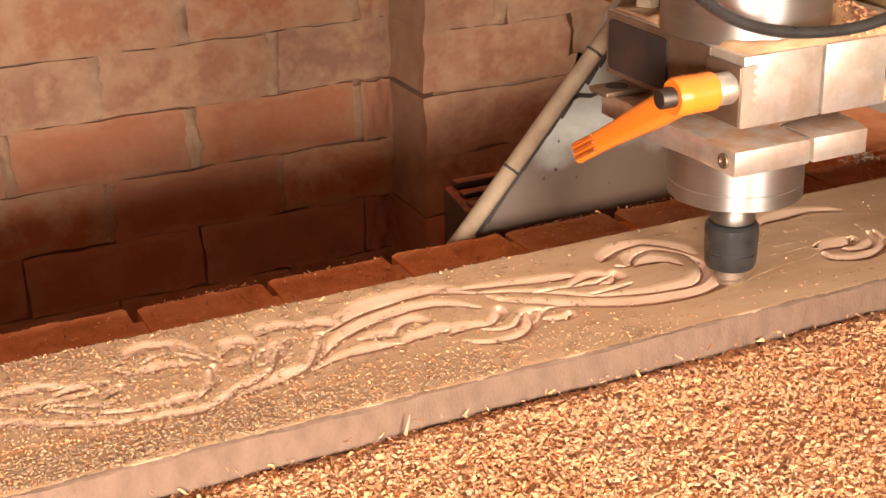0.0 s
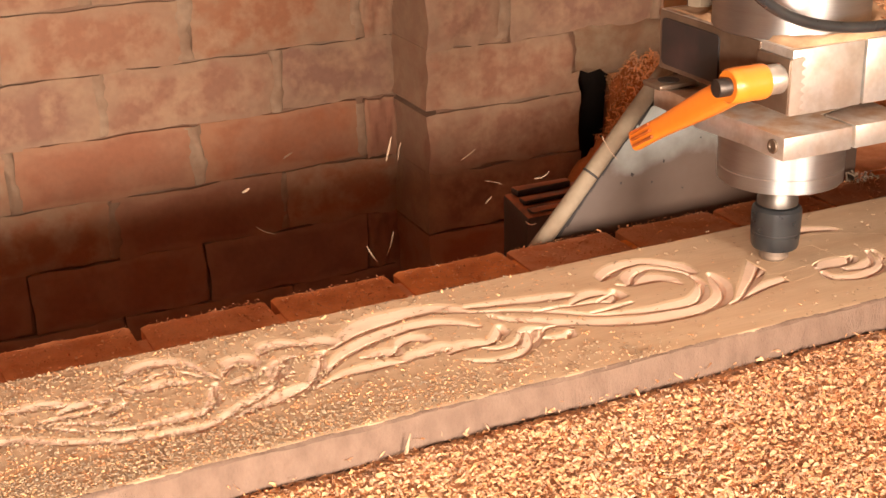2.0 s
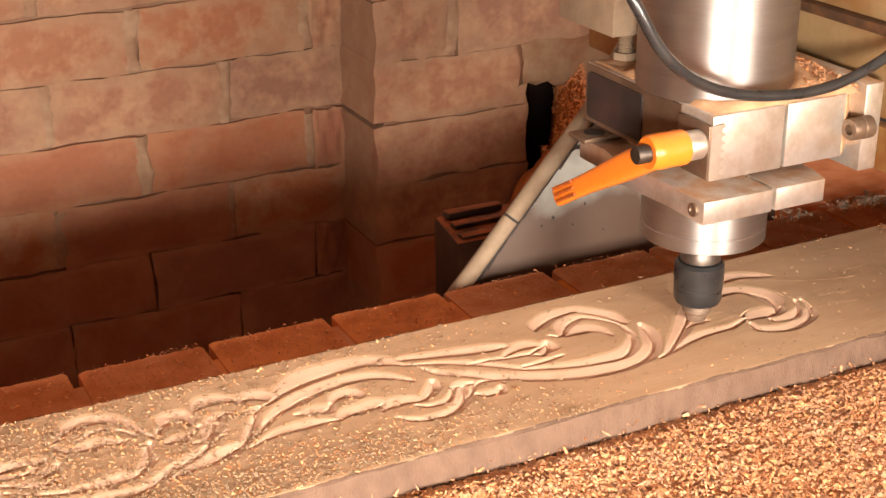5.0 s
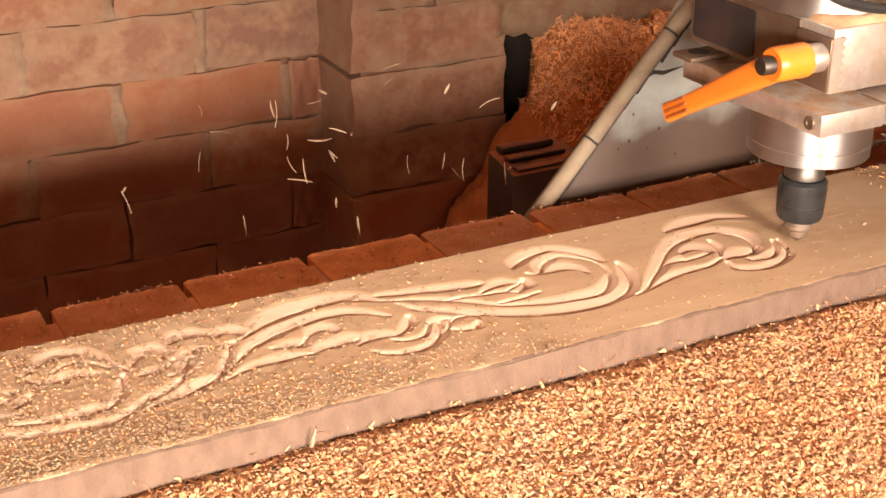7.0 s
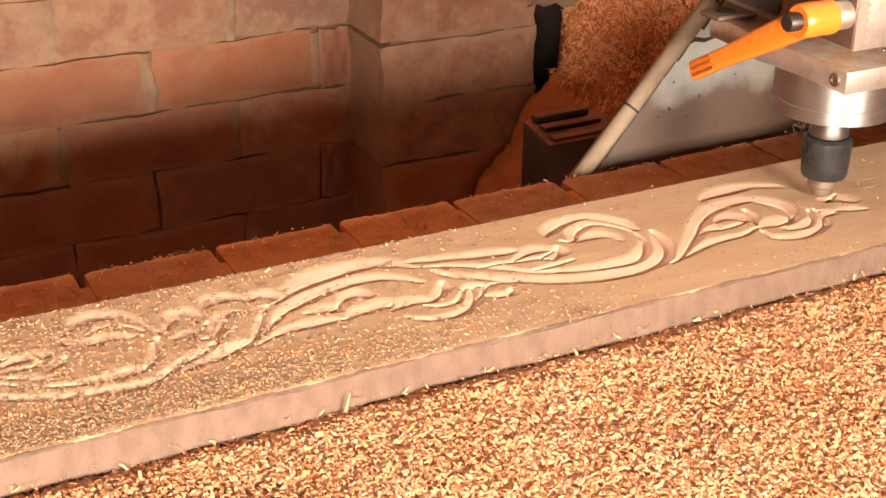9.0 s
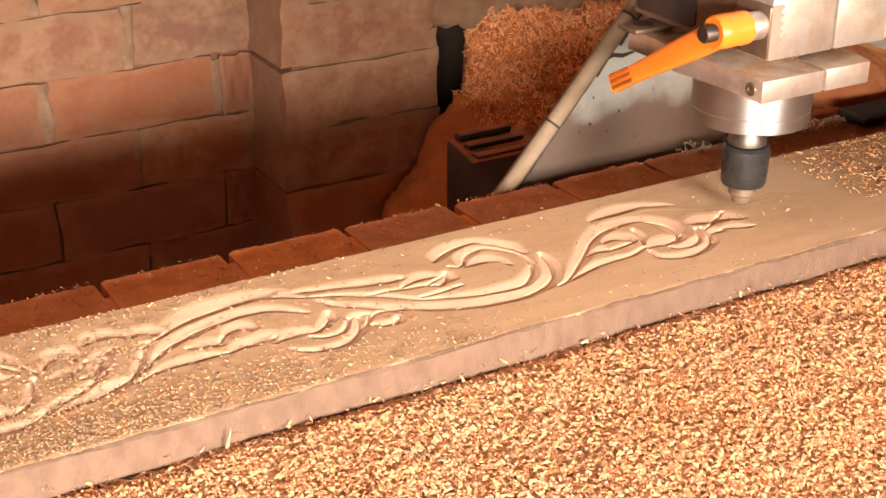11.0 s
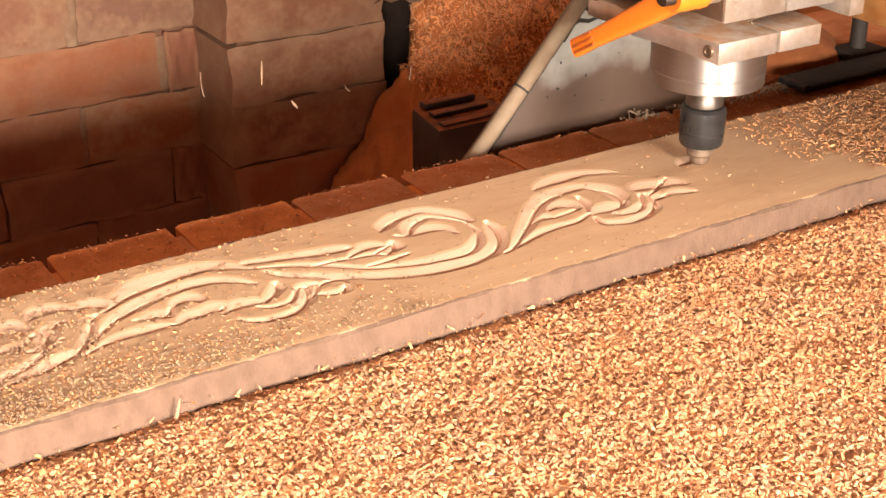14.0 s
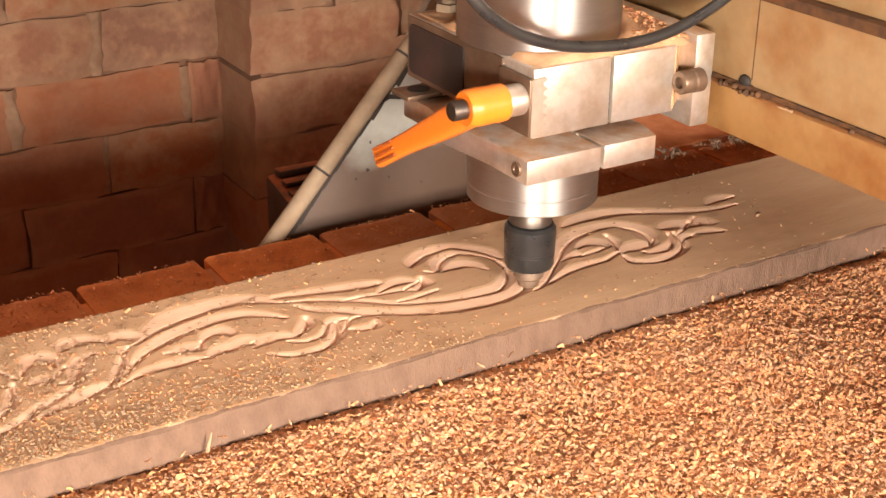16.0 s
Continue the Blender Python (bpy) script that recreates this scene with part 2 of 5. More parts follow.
M_FOIL = material("pale_shavings", (0.36, 0.25, 0.17), 0.55, per="island", bump=0.1)


# ---- mesh helpers ----
def finish(bm, name, mat, smooth=None):
    bmesh.ops.recalc_face_normals(bm, faces=bm.faces)
    me = bpy.data.meshes.new(name)
    if smooth is not None:
        for f in bm.faces:
            f.smooth = True
        for e in bm.edges:
            if len(e.link_faces) == 2 and e.calc_face_angle(0) > radians(smooth):
                e.smooth = False
    bm.to_mesh(me)
    bm.free()
    me.materials.append(mat)
    return me


def part(name, bm, mat, parent=None, label="", smooth=32):
    ob = new(name, finish(bm, name, mat, smooth) if isinstance(bm, bmesh.types.BMesh) else bm)
    ob.parent = parent
    return tagged(ob, label)


def thing(name, label, category, group="", kind=""):
    return tagged(new(name), label, category, group, kind)


def box(x0, x1, y0, y1, z0, z1, bevel=0.001, seg=2, bm=None, m=None):
    own = bmesh.new()
    bmesh.ops.create_cube(own, size=1.0)
    for v in own.verts:
        v.co = Vector((x0 + (v.co.x + 0.5) * (x1 - x0), y0 + (v.co.y + 0.5) * (y1 - y0), z0 + (v.co.z + 0.5) * (z1 - z0)))
    if bevel:
        bmesh.ops.bevel(own, geom=list(own.edges), offset=bevel, segments=seg, profile=0.5, affect="EDGES")
    if m is not None:
        own.transform(m)
    return merge(bm, own)


def merge(bm, own):
    if bm is None:
        return own
    me = bpy.data.meshes.new("tmp")
    own.to_mesh(me)
    own.free()
    bm.from_mesh(me)
    bpy.data.meshes.remove(me)
    return bm


def lathe(profile, seg=48, m=None, bm=None):
    """A solid of revolution about z from (radius, height) pairs, bottom to top."""
    own = bmesh.new()
    rings = []
    for r, z in profile:
        if r < 1e-6:
            rings.append([own.verts.new((0, 0, z))])
        else:
            rings.append([own.verts.new((r * math.cos(2 * math.pi * k / seg), r * math.sin(2 * math.pi * k / seg), z)) for k in range(seg)])
    for a, b in zip(rings, rings[1:]):
        for k in range(seg):
            q = [a[k % len(a)], a[(k + 1) % len(a)], b[(k + 1) % len(b)], b[k % len(b)]]
            q = list(dict.fromkeys(q))
            if len(q) > 2:
                own.faces.new(q)
    if m is not None:
        own.transform(m)
    return merge(bm, own)


def rod(r, z0, z1, c=0.0006, seg=32, m=None, bm=None):
    return lathe([(0, z0), (r - c, z0), (r, z0 + c), (r, z1 - c), (r - c, z1), (0, z1)], seg, m, bm)


def tube(points, r, seg=12, bm=None):
    """A round hose along a smooth line through the points."""
    pts = curve_through([Vector(p) for p in points], 8)
    own = bmesh.new()
    rings = []
    for k, p in enumerate(pts):
        d = (pts[min(k + 1, len(pts) - 1)] - pts[max(k - 1, 0)]).normalized()
        a = d.cross(Vector((0.13, 0.9, 0.41))).normalized()
        b = d.cross(a)
        rings.append([own.verts.new(p + r * (math.cos(6.28319 * j / seg) * a + math.sin(6.28319 * j / seg) * b)) for j in range(seg)])
    for a, b in zip(rings, rings[1:]):
        for j in range(seg):
            own.faces.new((a[j], a[(j + 1) % seg], b[(j + 1) % seg], b[j]))
    own.faces.new(rings[0])
    own.faces.new(rings[-1])
    return merge(bm, own)


def curve_through(p, n):
    out = []
    for k in range(len(p) - 1):
        a, b, c, d = p[max(k - 1, 0)], p[k], p[k + 1], p[min(k + 2, len(p) - 1)]
        for j in range(n):
            t = j / n
            out.append(0.5 * (2 * b + (c - a) * t + (2 * a - 5 * b + 4 * c - d) * t * t + (3 * b - a - 3 * c + d) * t ** 3))
    return out + [p[-1]]


def prism(outline, z0, z1, bevel=0.0, m=None, bm=None):
    """A plate of the given outline (x, y), z0 to z1."""
    own = bmesh.new()
    top = [own.verts.new((x, y, z1)) for x, y in outline]
    low = [own.verts.new((x, y, z0)) for x, y in outline]
    own.faces.new(top)
    own.faces.new(low[::-1])
    for k in range(len(top)):
        own.faces.new((top[k], low[k], low[(k + 1) % len(low)], top[(k + 1) % len(top)]))
    if bevel:
        bmesh.ops.recalc_face_normals(own, faces=own.faces)
        bmesh.ops.bevel(own, geom=list(own.edges), offset=bevel, segments=2, profile=0.5, affect="EDGES")
    if m is not None:
        own.transform(m)
    return merge(bm, own)


def mesh_np(name, verts, faces, mat, smooth=False):
    me = bpy.data.meshes.new(name)
    me.from_pydata(verts.tolist() if hasattr(verts, "tolist") else verts, [], faces.tolist() if hasattr(faces, "tolist") else faces)
    if smooth:
        me.polygons.foreach_set("use_smooth", [True] * len(me.polygons))
    me.materials.append(mat)
    me.update()
    return me


def rough_noise(x, y, s, seed=0.0):
    """Smooth cheap noise on arrays, about -1 to 1."""
    a = np.sin(x * s + seed) * np.cos(y * s * 1.13 + 2.1 * seed)
    b = np.sin((x * 0.8 + y * 0.6) * s * 2.3 + 1.7 + seed) * np.cos((y * 0.8 - x * 0.6) * s * 1.9 + seed)
    c = np.sin((x * 0.3 - y * 0.95) * s * 4.1 + 0.4 + 3 * seed) * np.cos((x * 0.95 + y * 0.3) * s * 4.7)
    return 0.5 * a + 0.33 * b + 0.2 * c


def chips_mesh(name, centres, mat, rng, length=(0.004, 0.011), width=(0.0016, 0.0036), tilt=0.6, thick=0.00035, curl=(0.4, 2.6)):
    """Curled shavings: bent strips of four cross-sections with some thickness, lying at random."""
    n = len(centres)
    ln, wd = rng.uniform(*length, n), rng.uniform(*width, n)
    bend, skew = rng.uniform(*curl, n), 0.25 * rng.normal(0, 1, n)
    yaw, pit, rol = rng.uniform(0, 6.283, n), rng.normal(0, tilt, n), rng.normal(0, tilt, n)
    verts = np.zeros((n, 8, 3))
    for k in range(4):
        u = k / 3 - 0.5
        ang = bend * u
        px, pz = ln * np.sin(ang) / bend, ln * (np.cos(bend * 0.5) - np.cos(ang)) / bend * -1
        taper = 0.55 + 0.45 * (1 - abs(u) * 1.6)
        for side in (0, 1):
            sgn = 1 if side else -1
            verts[:, k * 2 + side, 0] = px
            verts[:, k * 2 + side, 0] += 0.10 * ln * rng.normal(0, 1, n)
            verts[:, k * 2 + side, 1] = wd * (sgn * 0.5 * taper + 0.16 * rng.normal(0, 1, n)) + skew * px
            verts[:, k * 2 + side, 2] = pz + thick + 0.14 * wd * rng.normal(0, 1, n)
    def turn(ax, ang):
        i, j = [(1, 2), (2, 0), (0, 1)][ax]
        c, s = np.cos(ang)[:, None], np.sin(ang)[:, None]
        a, b = verts[:, :, i].copy(), verts[:, :, j].copy()
        verts[:, :, i], verts[:, :, j] = c * a - s * b, s * a + c * b
    turn(0, rol)
    turn(1, pit)
    turn(2, yaw)
    verts += np.asarray(centres)[:, None, :]
    quad = np.array([[0, 1, 3, 2], [2, 3, 5, 4], [4, 5, 7, 6]])
    faces = (np.arange(n)[:, None, None] * 8 + quad[None]).reshape(-1, 4)
    return mesh_np(name, verts.reshape(-1, 3), faces, mat)


# ---- the carved board ----
BOARD_Y0, BOARD_Y1, BOARD_X0, BOARD_X1 = -0.072, 0.097, -0.75, 0.95
CARVING = []


def stroke(name, *line):
    """One tapering cut of the scroll work: its deepest line over the board and its breadth, in millimetres."""
    CARVING.append((name, [Vector(p) / 1000 for p in line]))


stroke("s_top", (92, 52, 3), (98, 58, 10), (106, 64, 11), (117, 68, 12), (130, 69, 11), (141, 65, 11), (149, 57, 11), (157, 47, 10), (160, 32, 5))
stroke("s_long", (-130, 39, 3), (-124, 43, 5), (-115, 50, 10), (-103, 56, 16), (-91, 60, 19), (-73, 63, 17), (-55, 63, 17), (-44, 60, 16), (-33, 55, 14), (-19, 47, 4), (4, 38, 5), (21, 27, 9), (38, 15, 7), (55, 2, 6), (75, -6, 8), (96, -12, 11), (118, -14, 13), (132, -11, 11), (145, 0, 8), (154, 15, 5), (155, 32, 3))
stroke("s_outer", (170, 26, 3), (167, 9, 10), (158, -9, 10), (142, -22, 12), (121, -28, 13), (106, -29, 16), (83, -27, 17), (64, -21, 16), (46, -11, 13), (29, -1, 11), (13, 12, 10), (-2, 22, 8), (-11, 37, 3))
stroke("s_third", (108, 34, 3), (112, 34, 7), (118, 35, 15), (128, 34, 15), (134, 30, 12), (138, 26, 6), (140, 20, 3))
stroke("s_second", (98, 40, 3), (104, 36, 3), (111, 41, 9), (115, 48, 11), (124, 55, 10), (133, 56, 7), (142, 51, 5), (150, 42, 3), (156, 33, 3))
stroke("leaf_a", (-19, 56, 7), (-3, 51, 10), (13, 47, 12), (29, 42, 14), (47, 40, 13), (57, 41, 6))
stroke("leaf_b", (51, 27, 3), (61, 31, 8), (71, 32, 13), (80, 31, 7))
stroke("leaf_c", (22, 29, 3), (39, 26, 5), (52, 23, 5), (65, 21, 6), (78, 15, 3))
stroke("leaf_d", (56, 7, 3), (68, 6, 5), (78, 7, 5), (90, 9, 3))
stroke("leaf_pit", (70, 22, 3), (79, 26, 3), (87, 31, 3))
stroke("leaf_lobe", (79, 17, 4), (86, 23, 11), (90, 33, 4))
stroke("lobe_a", (-4, 3, 3), (3, 2, 8), (11, 2, 3))
stroke("lobe_b", (0, -14, 3), (6, -8, 3), (11, 0, 3))
stroke("lobe_c", (6, -13, 3), (12, -19, 9), (21, -19, 8), (27, -12, 4))
stroke("lobe_d", (10, -3, 3), (18, 0, 3), (28, -3, 3), (31, -8, 3))
stroke("band_main", (-156, -2, 3), (-144, 10, 4), (-129, 24, 7), (-116, 31, 11), (-104, 37, 12), (-90, 41, 13), (-81, 43, 13), (-68, 43, 13), (-56, 42, 13), (-45, 38, 11), (-35, 32, 7), (-25, 24, 3))
stroke("band_leaf", (-117, 17, 3), (-109, 14, 8), (-102, 12, 14), (-93, 16, 6), (-89, 22, 3))
stroke("band_arch", (-89, 21, 3), (-82, 26, 9), (-74, 25, 13), (-70, 19, 4))
stroke("band_tip", (-93, -2, 3), (-83, 0, 13), (-73, 2, 11), (-64, 2, 14), (-58, 5, 3))
stroke("band_low", (-159, -10, 3), (-148, -5, 4), (-135, -2, 9), (-123, -2, 12), (-111, -1, 11), (-100, -2, 5), (-91, -3, 3))
stroke("curl_out", (3, 3, 3), (-1, -9, 8), (-8, -19, 8), (-18, -27, 7), (-29, -31, 8), (-42, -30, 7), (-51, -25, 6), (-57, -18, 3))
stroke("curl_mid", (-4, 3, 3), (-8, -4, 4), (-15, -12, 5), (-24, -15, 6), (-33, -13, 4), (-38, -8, 3))
stroke("curl_pit", (-13, 18, 4), (-16, 9, 8), (-24, 1, 7), (-33, -4, 8), (-41, -3, 12), (-49, -1, 12), (-57, -3, 10), (-62, -6, 3))
stroke("arch", (-177, 54, 3), (-173, 57, 8), (-167, 59, 14), (-159, 58, 13), (-149, 55, 5))
stroke("arch_hole", (-182, 8, 3), (-175, 22, 10), (-168, 35, 9), (-162, 41, 5), (-155, 39, 3))
stroke("heart", (-141, 31, 3), (-149, 14, 7), (-160, -1, 5), (-170, -7, 10), (-188, -15, 12), (-200, -18, 8), (-216, -23, 3))
stroke("heart_in", (-215, -15, 3), (-204, -9, 6), (-192, -2, 6), (-180, 7, 3), (-166, 18, 3))
stroke("bud", (-208, 34, 3), (-203, 44, 5), (-195, 50, 13), (-188, 47, 12), (-186, 37, 3))
stroke("bud_in", (-206, 21, 3), (-199, 20, 10), (-192, 23, 3))
stroke("bud_dark", (-197, 16, 3), (-188, 25, 3), (-180, 33, 3))
stroke("bud_small", (-190, 12, 3), (-183, 12, 5), (-175, 22, 3))
stroke("crest", (-147, 48, 3), (-140, 53, 11), (-132, 50, 14), (-129, 45, 4))
stroke("crest_ball", (-148, 34, 3), (-142, 33, 7), (-136, 38, 3))
stroke("l_top", (-271, 56, 3), (-263, 65, 7), (-252, 70, 14), (-238, 67, 14), (-225, 57, 8), (-218, 44, 3), (-212, 32, 3))
stroke("l_long", (-216, 27, 3), (-219, 16, 6), (-224, 3, 7), (-233, -7, 5), (-244, -10, 11), (-259, -11, 10), (-276, -9, 6), (-292, -4, 3), (-307, 4, 3), (-322, 15, 3), (-337, 25, 3), (-352, 35, 3), (-370, 47, 3))
stroke("l_outer", (-208, -6, 3), (-216, -15, 6), (-235, -27, 7), (-250, -29, 11), (-263, -27, 10), (-279, -25, 9), (-295, -19, 8), (-310, -12, 7), (-325, -4, 9), (-340, 4, 10), (-356, 9, 12), (-375, 13, 10))
stroke("l_mid", (-256, 51, 3), (-248, 56, 3), (-239, 56, 4), (-229, 50, 3), (-222, 40, 3))
stroke("l_inner", (-277, 56, 3), (-272, 44, 4), (-266, 38, 6), (-257, 37, 11), (-245, 39, 10), (-235, 35, 7), (-227, 36, 3))
stroke("l_leaf_a", (-366, 54, 4), (-350, 49, 5), (-336, 46, 9), (-323, 43, 15), (-310, 44, 3))
stroke("l_leaf_b", (-315, 32, 3), (-305, 36, 10), (-295, 35, 9), (-288, 34, 7), (-282, 37, 3))
stroke("l_leaf_c", (-330, 27, 3), (-320, 26, 5), (-306, 24, 6), (-296, 25, 4), (-290, 29, 3))
stroke("l_leaf_d", (-325, 22, 3), (-314, 18, 3), (-303, 12, 6), (-293, 7, 6), (-283, 8, 4), (-276, 11, 3))
stroke("l_pit", (-286, 16, 4), (-282, 21, 7), (-276, 28, 4))
stroke("r_top", (238, 57, 3), (249, 59, 11), (264, 60, 17), (282, 61, 15), (301, 55, 12), (315, 50, 4))
stroke("t_strip", (273, 56, 6), (294, 54, 12), (315, 45, 13), (338, 33, 12), (361, 25, 10), (376, 23, 8), (394, 24, 3))
stroke("r_leaf", (158, -26, 3), (171, -16, 7), (196, 6, 10), (215, 24, 12), (235, 37, 13), (255, 40, 14), (271, 38, 14), (283, 31, 13), (288, 20, 14), (286, 7, 10), (278, -4, 3))
stroke("r_low", (152, -27, 3), (166, -23, 5), (183, -17, 7), (198, -13, 9), (215, -12, 9), (230, -11, 6), (249, -3, 3))
stroke("r_drop", (199, 6, 3), (209, 7, 13), (219, 7, 3))
stroke("r_drop_mid", (224, 17, 3), (233, 19, 13), (242, 15, 16), (247, 8, 6))
stroke("r_drop_low", (216, 4, 3), (231, 5, 5), (247, 8, 3))
stroke("r_hollow", (249, 0, 3), (256, 13, 7), (259, 27, 4))
stroke("r_curl", (247, -10, 3), (245, -20, 6), (248, -27, 9), (255, -32, 11), (266, -34, 11), (281, -30, 10), (296, -22, 9), (305, -11, 4), (309, 4, 3))
stroke("r_curl_in", (265, -11, 3), (267, -18, 6), (277, -20, 10), (288, -16, 9), (297, -8, 4), (304, 5, 3))
stroke("r_lobe", (247, -7, 3), (257, -7, 14), (268, -6, 15), (280, -3, 9), (287, 3, 3))
stroke("e_tip", (305, -11, 3), (312, -9, 11), (320, -7, 3))
stroke("e_low", (323, -6, 3), (331, -10, 11), (338, -13, 11), (347, -14, 3))
stroke("e_mid", (326, 10, 3), (334, 9, 15), (341, 5, 16), (347, 1, 4))
stroke("e_top", (307, 12, 3), (316, 10, 19), (324, 9, 18), (336, 17, 4))
stroke("e_small", (310, 0, 3), (325, 7, 3), (344, 20, 3))
stroke("t_end", (372, 35, 3), (384, 37, 12), (393, 38, 11), (404, 39, 3))

# when the cutter opens what it has still to cut, piece by piece from that board x on
OPENED = {"r_leaf": ((0.0, 0.3), (0.198, 0.9), (0.212, 4.3), (0.25, 4.9)), "r_low": ((0.0, 0.35), (0.19, 1.0), (0.215, 2.0)),
          "r_drop": ((0.0, 2.3),), "r_drop_mid": ((0.0, 5.0),), "r_drop_low": ((0.0, 5.2),), "r_hollow": ((0.0, 5.3),),
          "e_low": ((0.0, 7.2),), "e_tip": ((0.0, 7.4),), "e_mid": ((0.0, 8.6),), "e_top": ((0.0, 9.7),), "e_small": ((0.0, 9.9),),
          "t_end": ((0.0, 12.8),), "t_strip": ((0.0, 15.1), (0.30, 14.9), (0.325, 14.65), (0.35, 14.4), (0.37, 14.2))}


def groove(gx, gy, line):
    """Depth of one cut over the grid: a broad face sloping down from the far side, and a steep short wall opposite."""
    line = curve_through(line, 12)
    deep = np.zeros_like(gx)
    for a, b in zip(line, line[1:]):
        w0 = max(a.z, b.z, 0.004) * 1.05
        i0, i1 = np.searchsorted(gx[:, 0], (min(a.x, b.x) - w0, max(a.x, b.x) + w0))
        j0, j1 = np.searchsorted(gy[0], (min(a.y, b.y) - w0, max(a.y, b.y) + w0))
        if i1 <= i0 or j1 <= j0:
            continue
        px, py = gx[i0:i1, j0:j1], gy[i0:i1, j0:j1]
        dx, dy = b.x - a.x, b.y - a.y
        t = np.clip(((px - a.x) * dx + (py - a.y) * dy) / max(dx * dx + dy * dy, 1e-12), 0, 1)
        ox, oy = px - a.x - t * dx, py - a.y - t * dy
        w = np.maximum(a.z + t * (b.z - a.z), 0.001)
        r = np.hypot(ox, oy)
        side = (0.35 * ox + 0.94 * oy) / np.maximum(r, 1e-6)
        full = 0.0013 + CUT_SLOPE * w
        open_side = np.clip((side + 0.5) / 0.7, 0, 1)
        near = 0.0007
        u = np.clip(r / (near + (np.maximum(w, near) - near) * open_side * open_side * (3 - 2 * open_side)), 0, 1)
        cut = full * (1 - u) + np.clip(w / 0.005, 0.5, 1) * 0.0024 * np.clip(1 - r / 0.0019, 0, 1)
        deep[i0:i1, j0:j1] = np.maximum(deep[i0:i1, j0:j1], cut)
    return deep


CUT_SLOPE = 0.06


def islands(cell):
    """The connected patches of a mask, each as its row and column numbers."""
    rows, cols = np.nonzero(cell)
    if not len(rows):
        return
    r0, c0 = rows.min(), cols.min()
    patch = np.pad(cell[r0:rows.max() + 1, c0:cols.max() + 1], 1)
    mark = np.where(patch, np.arange(1, patch.size + 1).reshape(patch.shape), 0)
    while True:
        grown = mark.copy()
        for step, axis in ((1, 0), (-1, 0), (1, 1), (-1, 1)):
            grown = np.maximum(grown, np.roll(grown, step, axis))
        grown = np.where(patch, grown, 0)
        if (grown == mark).all():
            break
        mark = grown
    for k in np.unique(mark[patch]):
        a, b = np.nonzero(mark == k)
        yield a - 1 + r0, b - 1 + c0


